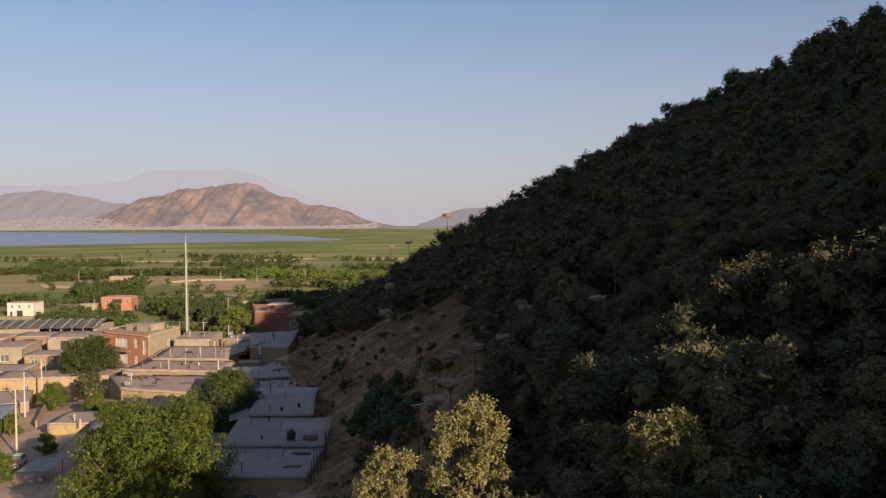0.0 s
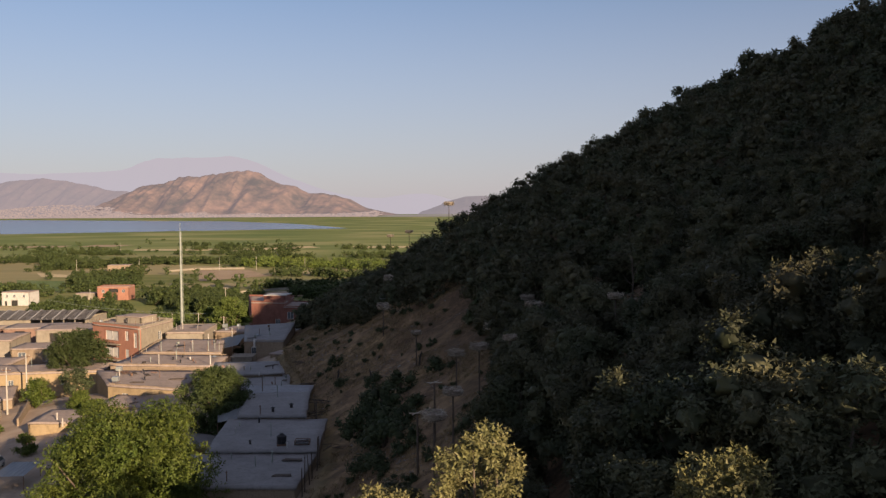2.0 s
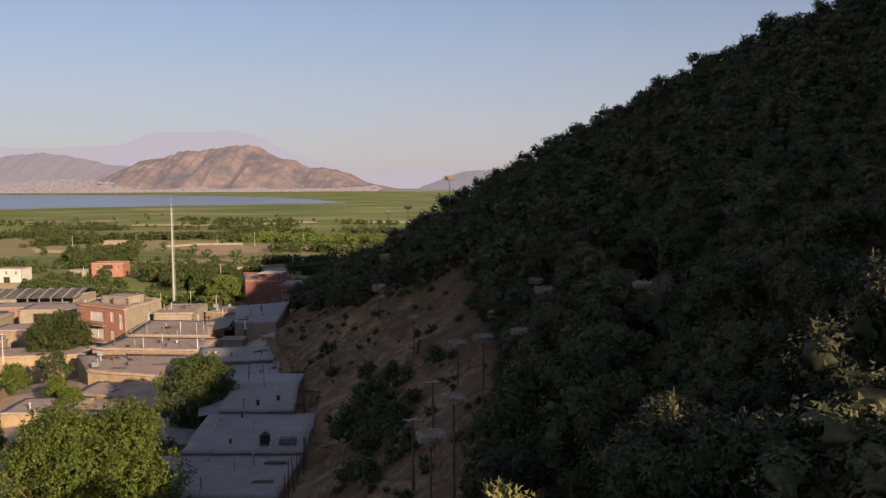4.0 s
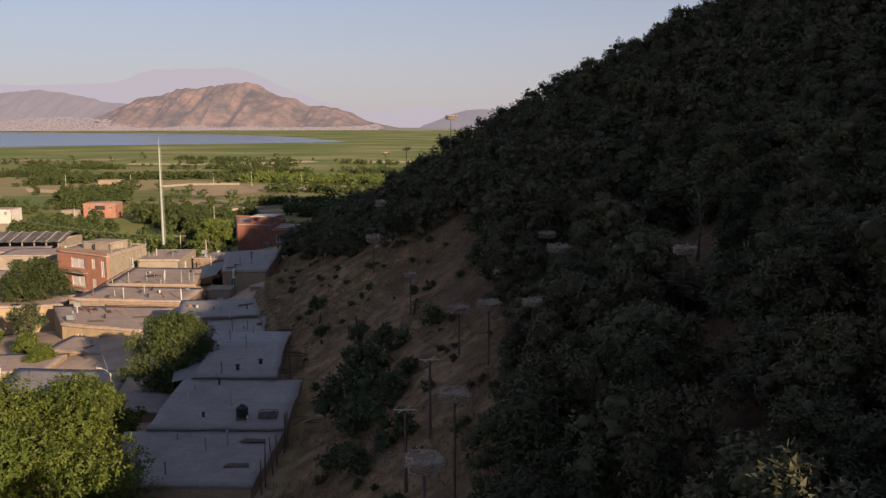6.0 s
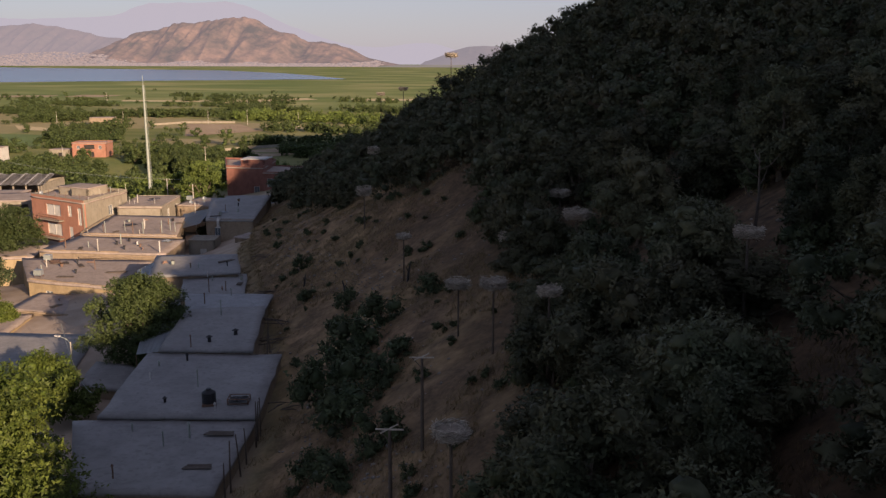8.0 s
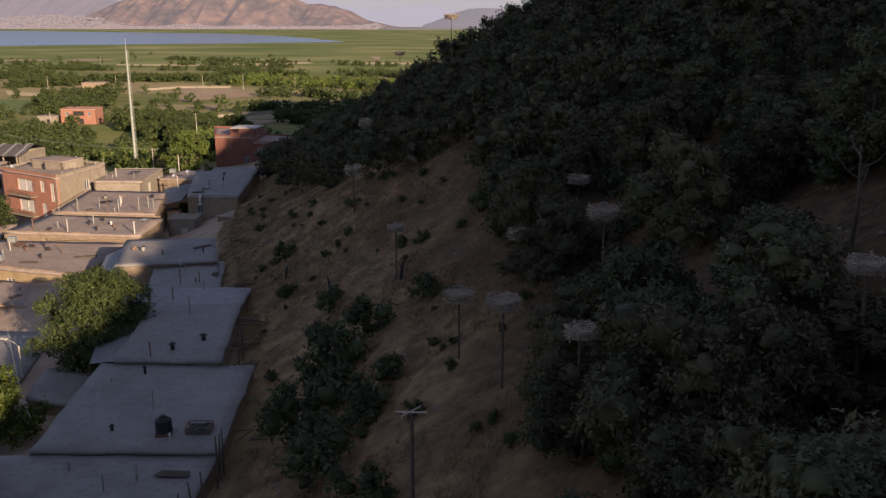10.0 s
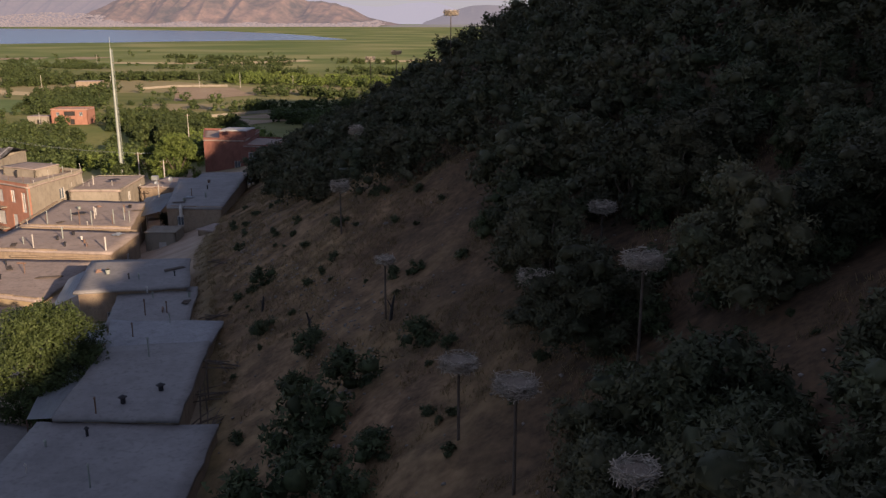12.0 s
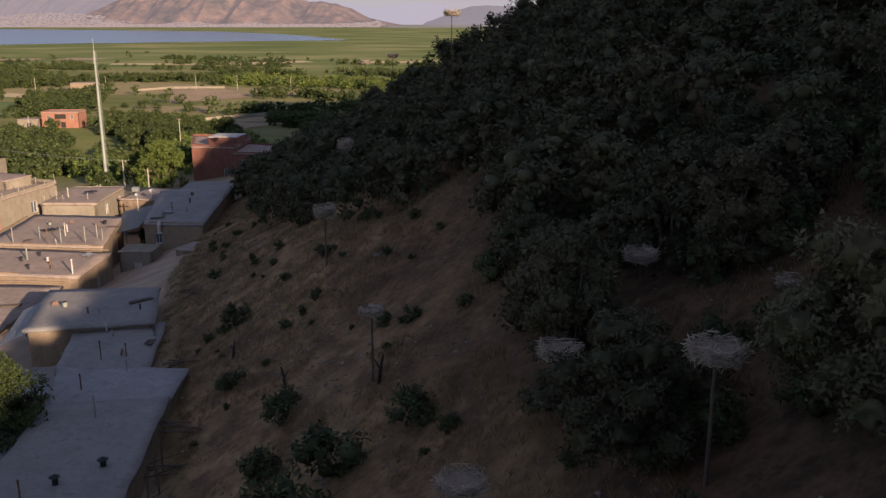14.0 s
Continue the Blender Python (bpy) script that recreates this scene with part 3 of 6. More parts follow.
house("house", "long low house with a weathered grey roof", [(-33.7, 108.8), (-26.6, 110.9), (-23.6, 97.9), (-31.4, 97.3)], 21.1, 16.0, M_MUD, M_BITUMEN,
      {3: [(2, 3, 16.3, 18.3, "door"), (6, 7.4, 17.4, 18.9, "window")]}, seed=7)
house("house", "narrow house roofed half with pale sheet metal", [(-36.6, 115.6), (-27.6, 116.3), (-26.8, 111.2), (-34.0, 109.3)], 20.75, 16.0, M_MUD, M_PALEFELT, {}, seed=9)
house("house", "low mud house with a patched grey roof", [(-41.0, 126.0), (-34.2, 127.8), (-31.0, 117.2), (-37.6, 116.4)], 20.0, 16.0, M_MUD, M_BITUMEN,
      {3: [(2, 3.2, 17, 18.5, "window")]}, seed=11)
house("house", "mud-walled house with an overhanging smooth grey roof", [(-47.4, 133.4), (-38.2, 135.2), (-34.8, 126.4), (-43.8, 123.4)], 20.5, 15.6, M_MUD, M_BITUMEN,
      {2: [(6, 7.2, 16.6, 18.4, "window")]}, over=0.4, slab=0.2, seed=13)
# sunlit middle of the village
house("house", "ochre-walled house with a broad clay roof", [(-74.0, 146.6), (-54.7, 147.2), (-53.0, 132.0), (-66.0, 134.8)], 16.5, 12.4, M_YELLOW, M_MUDROOF,
      {2: [(5.5, 6.7, 14.0, 15.3, "window"), (9.5, 10.7, 14.0, 15.3, "window")]}, seed=15)
house("house", "small mud house with a dark open doorway", [(-63.5, 133.2), (-52.8, 130.6), (-53.6, 124.2), (-62.8, 125.6)], 15.3, 11.8, M_MUD, M_MUDROOF,
      {2: [(2.6, 4.0, 11.9, 14.2, "hole")]}, seed=16)
house("house", "clay-roofed house with an ochre front", [(-72.0, 159.2), (-54.6, 158.6), (-53.4, 148.4), (-72.5, 148.6)], 17.2, 12.6, M_MUD, M_MUDROOF,
      {1: [(4, 5, 14, 15.6, "window")]}, seed=17)
house("house", "clay-roofed house beside a tall brick one", [(-75.0, 176.8), (-62.0, 176.6), (-56.6, 160.2), (-72.0, 160.0)], 17.4, 12.4, M_MUD, M_MUDROOF,
      {1: [(5, 6.2, 14, 15.6, "window")]}, seed=19)
brick_house = house("house", "two-storey red brick house with concrete side walls", [(-91.0, 191.4), (-77.4, 187.2), (-78.6, 173.4), (-92.3, 180.2)], 20.0, 12.2, M_SALMON, M_MUDROOF,
      {2: [(0.9, 2.0, 15.9, 19.0, "curtain"), (3.6, 4.7, 17.2, 19.2, "curtain"), (0.9, 2.0, 12.6, 14.6, "door"), (3.6, 4.7, 12.4, 15.4, "door"), (6.8, 11.0, 17.0, 19.0, "curtain"), (6.8, 11.0, 13.4, 15.6, "curtain")],
       1: [(5.0, 6.4, 16.6, 18.4, "window")]}, seed=21, parapet=0.45, sides={0: M_CONCRETE, 1: M_CONCRETE, 3: M_CONCRETE})
FRONT = pose(-78.6, 173.4, 0, 0, 0, math.degrees(math.atan2(6.8, -13.7)))
for u0, u1, z in ((6.0, 12.0, 16.2), (6.0, 12.0, 12.9)):
    ob = part("balcony", box_bm(u0, u1, 0.003, 1.1, z, z + 0.16, bevel=0.02), M_CONCRETE, brick_house)
    ob.matrix_basis = FRONT
    for k in range(9):
        rail = part("baluster", box_bm(u0 + 0.05 + k * 0.73, u0 + 0.10 + k * 0.73, 1.02, 1.07, z + 0.16, z + 0.95), M_RUST, ob)
    part("handrail", box_bm(u0, u1, 1.0, 1.08, z + 0.95, z + 1.02), M_RUST, ob)
ob = part("parapet_cap", box_bm(-0.1, 15.4, -0.24, 0.08, 20.453, 20.56, bevel=0.02), M_CONCRETE, brick_house, "pale concrete coping")
ob.matrix_basis = FRONT
house("house", "low grey-roofed mud house with a cooler duct", [(-62.0, 190.0), (-52.2, 195.5), (-47.0, 168.8), (-55.0, 168.8)], 18.5, 13.4, M_MUD, M_BITUMEN,
      {2: [(5.6, 6.6, 15.8, 17.2, "window")]}, seed=23)
house("house", "red brick house with a taller stair tower at the village edge", [(-83.5, 257.0), (-69.5, 256.0), (-67.8, 240.2), (-77.3, 240.5)], 18.0, 9.0, M_REDBRICK, M_MUDROOF,
      {2: [(1.2, 2.6, 11.4, 13.4, "window")], 1: [(9, 11, 13.4, 15.2, "window")]}, seed=25, parapet=0.5)
house("stair_tower", "red brick stair tower with a pale cap", rect(-74.5, 243.0, 6.2, 6.0, -1), 19.8, 17.9, M_REDBRICK, M_WHITE, {}, over=0.15, slab=0.2, seed=26)
house("house", "lower red brick wing with windows and a white door", [(-69.0, 252.0), (-60.6, 251.0), (-60.2, 238.6), (-67.6, 239.0)], 17.0, 9.0, M_REDBRICK, M_MUDROOF,
      {2: [(1.0, 3.0, 13.2, 16.2, "door"), (4.6, 6.4, 13.6, 15.6, "window")]}, seed=28, parapet=0.3)
house("house", "small ochre house with a clay roof", rect(-67.6, 115.0, 9.5, 8.0, 8), 15.2, 11.0, M_YELLOW, M_MUDROOF, {}, seed=27)
house("house", "ochre house with square windows along the lane", rect(-97.0, 146.0, 22, 9, 14), 15.5, 11.0, M_YELLOW, M_MUDROOF,
      {2: [(11, 12, 13.2, 14.3, "window"), (15, 16, 13.2, 14.3, "window"), (6, 7, 13.2, 14.3, "window")]}, seed=29)
house("house", "brick and plaster house in the village", rect(-124.0, 176.0, 14, 12, 12), 16.5, 10.0, M_CONCRETE, M_MUDROOF,
      {2: [(8, 10, 13.4, 15.4, "window"), (11.4, 12.8, 13.4, 15.6, "hole"), (3, 5, 13.4, 15, "window")]}, seed=31)
house("house", "red brick house with a flat roof", rect(-150.0, 200.0, 20, 10, 10), 14.9, 9.0, M_OLDBRICK, M_MUDROOF,
      {2: [(8, 10, 12.2, 14.0, "window"), (14, 16, 11.8, 14.0, "hole")]}, seed=33)
def barn():
    """A long barn: open front, concrete end, two slopes of ridged grey sheets."""
    thing = empty("barn", "long open barn with a ridged grey sheet roof", "barn", "village houses", m=pose(-158.0, 222.0, 0.8, 0, 0, 8))
    part("wall", box_bm(0, 40, 13.6, 13.9, 6.0, 14.0), M_CONCRETE, thing)
    part("wall", box_bm(0, 0.3, 0, 13.6, 6.0, 14.0), M_CONCRETE, thing)
    part("wall", box_bm(39.7, 40, 0, 13.6, 6.0, 14.0), M_CONCRETE, thing)
    for k in range(6):
        part("post", box_bm(24 + 3 * k, 24.3 + 3 * k, 0.1, 0.4, 6.0, 13.8), M_CONCRETE, thing)
    part("wall", box_bm(0.3, 24, 0, 0.3, 6.0, 13.8), M_CONCRETE, thing)
    for y0, y1, z0, z1 in ((-0.6, 7.0, 13.9, 15.6), (14.4, 7.0, 13.9, 15.6)):
        bm = bmesh.new()
        rows = []
        for i in range(81):
            x, lift = -0.6 + 41.2 * i / 80, 0.10 if i % 4 == 0 else 0.0
            rows.append([bm.verts.new((x, y0, z0 + lift)), bm.verts.new((x, y1, z1 + lift))])
        for a, b in zip(rows, rows[1:]):
            bm.faces.new((a[0], b[0], b[1], a[1]))
        bmesh.ops.solidify(bm, geom=bm.faces[:], thickness=0.05)
        slope = part("roof_slope", bm, M_DARKSHEET, thing)
        for i in range(14):
            x = 0.4 + 3.0 * i
            part("roof_rib", tube_bm([(x, y0, z0 + 0.16), (x, y1, z1 + 0.16)], [0.13, 0.13], 5), M_PALEFELT, slope, "pale cover strip over a sheet joint")


M_DARKSHEET = material("weathered_grey_sheet", (0.19, 0.183, 0.18), (0.26, 0.25, 0.243), None, 0.3, 6, 0.7, 0.15)
barn()
house("house", "two-storey brick house among orchards on the plain", rect(-208.0, 404.0, 15.2, 9, 8), 6.6, -0.5, M_SALMON, M_MUDROOF,
      {2: [(2, 3.4, 3.9, 5.4, "window"), (5.2, 9.8, 3.9, 5.8, "hole"), (11.6, 13, 3.9, 5.4, "window"), (5.5, 7.5, 0.3, 2.6, "hole"), (9.4, 11.2, 0.2, 2.4, "hole")]}, seed=37, parapet=0.3)
house("house", "white two-storey house at the edge of fields", rect(-242.0, 381.0, 13, 9, 3), 6.4, -0.5, M_WHITE, M_MUDROOF,
      {2: [(2, 3.2, 3.8, 5.2, "window"), (6.5, 7.7, 3.8, 5.2, "window"), (10, 11, 3.8, 5.2, "window"), (5.5, 8.5, 0, 2.6, "hole"), (10.5, 11.6, 0, 2.2, "hole")]}, seed=39)


# ---- trees ----
def unit(v):
    return v / np.maximum(np.linalg.norm(v, axis=1), 1e-9)[:, None]


def clump_cores(rng, lobes, fill, fine):
    """Uneven solid lumps inside the lobes, so that a crown is dense behind its leaves: vertices and faces."""
    bm = bmesh.new()
    bmesh.ops.create_icosphere(bm, subdivisions=2 if fine else 1, radius=1.0)
    ball, tri = np.array([v.co for v in bm.verts]), np.array([[v.index for v in f.verts] for f in bm.faces])
    bm.free()
    vs, fs = [], []
    for k, l in enumerate(np.asarray(lobes, float)):
        bumpy = ball * (fill * l[3] * (1 + 0.27 * rng.normal(size=len(ball))))[:, None]
        vs.append(bumpy * (1, 1, 0.85) + l[:3])
        fs.append(tri + k * len(ball))
    return np.concatenate(vs), np.concatenate(fs)


def leaves(rng, lobes, count, size, per=9, up=0.25, fill=0.70, fine=False):
    """Pointed leaves in sprigs over the outer shells of lobes (x, y, z, radius), round their cores: vertices and faces."""
    lobes = np.asarray(lobes, float)
    w = lobes[:, 3] ** 2
    n = max(4, count // per)
    pick = rng.choice(len(lobes), n, p=w / w.sum())
    d = rng.normal(size=(n, 3))
    d[:, 2] += up
    d = unit(d)
    c = lobes[pick, :3] + d * (lobes[pick, 3] * (0.74 + 0.34 * rng.random(n)))[:, None] * (1, 1, 0.85)
    c, d = np.repeat(c, per, 0), np.repeat(d, per, 0)
    m = n * per
    nrm = unit(d * 0.9 + (0, 0, 0.35) + rng.normal(size=(m, 3)) * 0.38)
    a = unit(np.cross(nrm, rng.normal(size=(m, 3))) + d * 0.3)
    nrm = unit(nrm - a * np.sum(a * nrm, 1)[:, None])
    b = np.cross(nrm, a)
    s = size * (0.6 + 0.8 * rng.random(m))[:, None]
    c = c + a * s * (0.4 + 1.6 * rng.random(m))[:, None] + rng.normal(size=(m, 3)) * size * 0.8
    v = np.stack([c + a * s, c - a * s * 0.7 + b * s * 0.55, c - a * s * 0.7 - b * s * 0.55], 1).reshape(-1, 3)
    f = np.arange(m * 3).reshape(-1, 3)
    if not fill:
        return v, f
    cv, cf = clump_cores(rng, lobes, fill, fine)
    return np.concatenate([v, cv]), np.concatenate([f, cf + len(v)])


def lobes_of(rng, radius, height, base, n, lump=1.0, wobble=1.0):
    """Crown lobes between base and height, widest below the middle."""
    out, tilt = [], rng.random() * 6.28
    for _ in range(n):
        k = rng.random()
        a = rng.random() * 2 * math.pi
        wide = (1 + wobble * (0.16 * math.sin(2 * a + tilt) + 0.13 * math.sin(3 * a + 2 * tilt + 4 * k))) * radius * math.sqrt(max(0.05, 1 - (k * 1.05 - 0.25) ** 2 * 1.2))
        r = wide * math.sqrt(rng.random()) * 0.84
        out.append((r * math.cos(a), r * math.sin(a), base + k * (height - base) * 0.88, radius * lump * (0.26 + 0.2 * rng.random())))
    return out


def trunk_bm(rng, lobes, base, thick, limbs):
    bm = bmesh.new()
    lean = rng.normal(size=2) * 0.15 * base
    fork = Vector((lean[0], lean[1], base))
    add_tube(bm, [(0, 0, -0.6), (0, 0, 0.1), tuple(fork * 0.55), tuple(fork)], [thick * 1.5, thick * 1.1, thick * 0.85, thick * 0.7], 8)
    for k in range(limbs if limbs < 12 else 0):
        l = Vector(lobes[k % len(lobes)][:3])
        mid = fork.lerp(l, 0.5) + Vector(rng.normal(size=3)) * 0.2
        add_tube(bm, [tuple(fork - Vector((0, 0, 0.2))), tuple(mid), tuple(l)], [thick * 0.55, thick * 0.32, thick * 0.1], 5)
    return bm


def tree(name, label, seed, radius, height, base, n_lobes, n_leaves, size, mat, limbs=7, thick=0.16, group="", category="tree", lump=1.0, fill=0.70, fine=True, wobble=1.0):
    rng = np.random.default_rng(seed)
    thing = empty(name, label, category, group)
    lobes = lobes_of(rng, radius, height, base, n_lobes, lump, wobble)
    trunk = part("trunk", trunk_bm(rng, lobes, base, thick, limbs), M_BARK, thing)
    for k in range(limbs if limbs >= 12 else 0):
        l = Vector(lobes[k][:3])
        mid = Vector((0, 0, base)).lerp(l, 0.5) + Vector(rng.normal(size=3)) * 0.2
        part("limb", tube_bm([(0, 0, base - 0.3), tuple(mid), tuple(l)], [thick * 0.6, thick * 0.32, thick * 0.1], 6), M_BARK, trunk)
    part("crown", mesh_of("crown", *leaves(rng, lobes, n_leaves, size, fill=fill, fine=fine), mat), mat, thing)
    return thing


NESTS = ((-19.3, 124.5, 30.4, 0.95), (-5.2, 85.4, 30.6, 0.92), (2.3, 85.6, 35.3, 0.98), (-2.1, 93.4, 32.1, 0.95), (1.5, 99.1, 34.6, 0.85),
         (6.8, 94.5, 34.95, 0.7), (-2.8, 57.2, 32.9, 0.72), (-2.6, 79.6, 32.2, 0.9), (-21.6, 142.4, 33.0, 0.9), (8.3, 65.6, 38.3, 0.65), (-11.7, 103.9, 29.9, 0.7), (-2.9, 47.6, 33.6, 0.72), (0.5, 69.5, 34.6, 0.62), (-5.6, 70.6, 30.6, 0.5))


TREE_NESTS = ((-2.1, 93.4, 32.0), (0.5, 69.5, 34.6), (8.3, 65.6, 38.2))


def open_slope(x, y):
    """The bare grazed parts of the hillside."""
    u = x - foot(y)
    limit = np.interp(y, (56, 66, 75, 85, 97, 106, 112, 118, 122, 126, 129, 132, 136, 146, 168, 182, 195, 203),
                      (11.5, 14, 16, 17.5, 18.6, 19.5, 22.5, 25.5, 26, 23, 19, 14.5, 12.5, 11, 8, 8, 4, 0)) + 1.4 * value_noise(x, y, 6, 61)
    a = (y > 56) & (y < 203) & (u < limit)
    b = ((x - 8.4) / 5.6) ** 2 + ((y - 78.6 + 0.35 * (x - 8.4)) / 6.0) ** 2 < 1
    c = ((x - 10.6) / 3.6) ** 2 + ((y - 63) / 3) ** 2 < 1
    return a | b | c


def plant_hill():
    label, group = "dense dusty green oak on the shaded hillside", "hillside oaks"
    near = [tree("oak_tree", label, 100 + k, 2.1 + 0.3 * (k % 3), 4.3 + 0.5 * (k % 4), 0.7, 42, 13500, 0.090, M_OAK, 9, group=group, lump=0.72, fine=True, fill=0.56) for k in range(4)]
    far = [tree("oak_tree", label, 140 + k, 2.1 + 0.35 * (k % 3), 4.3 + 0.5 * (k % 4), 0.6, 34, 5600, 0.128, M_OAK, 6, group=group, fine=False, lump=0.78, fill=0.56) for k in range(4)]
    rng = np.random.default_rng(5)
    # oaks set by hand: some fill gaps, some block the sun from nests
    spots, tries, cells = [(1.4, 42.8), (6.2, 36.8), (8.4, 34.2), (10.6, 31.6), (13.2, 38.0), (16.4, 34.0), (19.6, 30.3), (14.6, 42.0), (17.5, 38.5), (11.0, 34.6)], 0, {}
    for k in range(62):                       # the far edge of the wood, along the skyline
        x = -52 + 1.9 * k
        spots.append((x + rng.uniform(-1, 1), 180 - 0.35 * x + rng.uniform(-6, 4) - max(0.0, x - 30) * 0.3))
    for p in spots:
        cells.setdefault((int(p[0] // 6), int(p[1] // 6)), []).append(p)
    while len(spots) < 1000 and tries < 90000:
        tries += 1
        y = rng.uniform(10, 222)
        x = foot(y) + rng.uniform(3, 125)
        if y > (189 - 0.35 * x if x > -30 else 206 - 0.35 * x) or (x < -57 and y > 190) or open_slope(x, y) or (y < 75 and x - foot(y) < 9 and rng.random() < 0.85):
            continue
        if any((x - n[0]) ** 2 + (y - n[1]) ** 2 < 5.0 or (abs(x - n[0] - 0.02 * (n[1] - y)) < 2.3 and 0 < n[1] - y < 9) for n in NESTS):
            continue
        if abs(x - (3 - 0.1 * y)) < 3.0 and gz(x, y) > 35:
            continue
        gap = 3.15 + 0.004 * max(0, y - 60) + 0.02 * max(0, x - 40) - (0.3 if y < 100 else 0)
        key = (int(x // 6), int(y // 6))
        if any((p[0] - x) ** 2 + (p[1] - y) ** 2 < gap * gap for i in (-1, 0, 1) for j in (-1, 0, 1) for p in cells.get((key[0] + i, key[1] + j), [])):
            continue
        cells.setdefault(key, []).append((x, y))
        spots.append((x, y))
    spots.sort(key=lambda p: math.hypot(p[0] + 1, p[1] - 45) + (60 if p[1] < 8 or p[0] > 45 else 0))
    used, vs, fs, off = set(), [], [], 0
    for k, (x, y, z) in enumerate(TREE_NESTS):
        h = (z - gz(x, y) - 0.9) / (4.3 + 0.5 * k)
        copy_thing(near[k], Matrix.Identity(4)).matrix_basis = pose(x + 0.15, y + 0.25, gz(x, y) - 0.1, 0, 0, 70 * k) @ Matrix.Diagonal((0.85, 0.85, h, 1))
    for n, (x, y) in enumerate(spots):
        s, z = rng.uniform(0.7, 1.2) * (0.9 if x > 22 and y < 48 else 1.0), gz(x, y) - 0.1
        # made taller to keep the low sun off a nest
        if 6 < x < 11 and 31 < y < 37:
            s = 1.2
        if x < 6 and abs(y - 179 + 0.35 * x) < 6:
            s = max(s, 1.08)
        if 18 < x < 45 and 46 < y < 105:
            s = min(s, 0.82)
        if math.hypot(x - 4.8, y - 53.1) < 3.2:
            s = min(s, 0.74)
        if n < 290:
            k = int(rng.integers(4))
            model = (near if math.hypot(x, y - 50) < 50 else far)[k]
            m = pose(x, y, z, 0, 0, rng.uniform(0, 360)) @ Matrix.Diagonal((s, s, s * rng.uniform(0.85, 1.1), 1))
            ob = model if model.name not in used else copy_thing(model, Matrix.Identity(4))
            used.add(model.name)
            ob.matrix_basis = m
        else:
            v, f = leaves(rng, lobes_of(rng, 2.6 * s, 5.2 * s, 0.5, 22, 0.85), 1500, 0.19, fill=0.58)
            vs.append(v + (x, y, z))
            fs.append(f + off)
            off += len(v)
    tagged(new("oak_wood", mesh_of("oak_wood", np.concatenate(vs), np.concatenate(fs), M_OAK)), "dense oak wood covering the upper hillside", "trees", kind="stuff")


plant_hill()

# the sunlit trees of the village and the treetops below the start of the flight
for nm, lab, sd, x, y, z, rad, hgt, base, nl, nv, size, mat in (
        ("walnut_tree", "large sunlit walnut tree between the houses", 1, -31.7, 71.0, None, 10.0, 12.2, 0.4, 180, 125000, 0.125, M_WALNUT),
        ("walnut_tree", "broad green tree beside the low roofs", 2, -37.4, 106.8, None, 5.3, 8.6, 0.2, 220, 56000, 0.11, M_ROUND),
        ("walnut_tree", "round green tree before the brick house", 3, -83.2, 157.4, None, 6.5, 12.9, 2.6, 240, 48000, 0.14, M_ROUND),
        ("poplar_tree", "bright green leafy tree beside the brick house", 41, -80.5, 232.0, None, 5.6, 10.8, 0.8, 130, 14000, 0.19, M_POPLAR),
        ("poplar_tree", "leafy green tree near the telecom mast", 42, -91.5, 243.0, None, 4.6, 8.0, 0.6, 90, 9000, 0.20, M_POPLAR),
        ("poplar_tree", "leafy green tree behind the low roofs", 43, -88.5, 224.0, None, 3.6, 6.2, 0.5, 70, 7000, 0.19, M_ROUND),
        ("young_oak", "dusty olive treetop catching the last sun", 4, 0.8, 30.0, 37.75, 2.15, None, 4.6, 44, 8200, 0.078, M_DRYLEAF),
        ("young_oak", "dusty olive treetop catching the last sun", 5, -2.6, 30.5, 35.5, 2.1, None, 4.4, 40, 7400, 0.078, M_DRYLEAF),
        ("young_oak", "dusty olive treetop catching the last sun", 6, 8.3, 27.0, 37.9, 2.4, None, 1.8, 44, 8600, 0.078, M_DRYLEAF),
        ("young_oak", "dusty olive treetop catching the last sun", 7, 10.8, 26.4, 36.3, 1.4, None, 1.5, 30, 7000, 0.058, M_DRYLEAF),
        ("young_oak", "dusty olive treetop catching the last sun", 8, 14.9, 25.0, 37.95, 1.7, None, 1.5, 32, 7500, 0.058, M_DRYLEAF),
        ("young_oak", "grey-green oak top reaching into the sunlight", 9, 17.2, 52.0, 42.4, 1.9, None, 4.4, 28, 5200, 0.085, M_OAK)):
    if hgt is None:
        hgt = z - gz(x, y)
        base = max(base, hgt - 4.6)
    ob = tree(nm, lab, sd, rad, hgt, base, nl, nv, size, mat, limbs=12, thick=0.16 if nm == "young_oak" else 0.34, lump=0.55 if nm == "young_oak" else 0.44 if sd == 1 else 0.36, fill=0.0 if sd < 10 else 0.5, fine=False, wobble=0.3 if sd == 3 else 1.0)
    ob.matrix_basis = pose(x, y, gz(x, y) - 0.1)


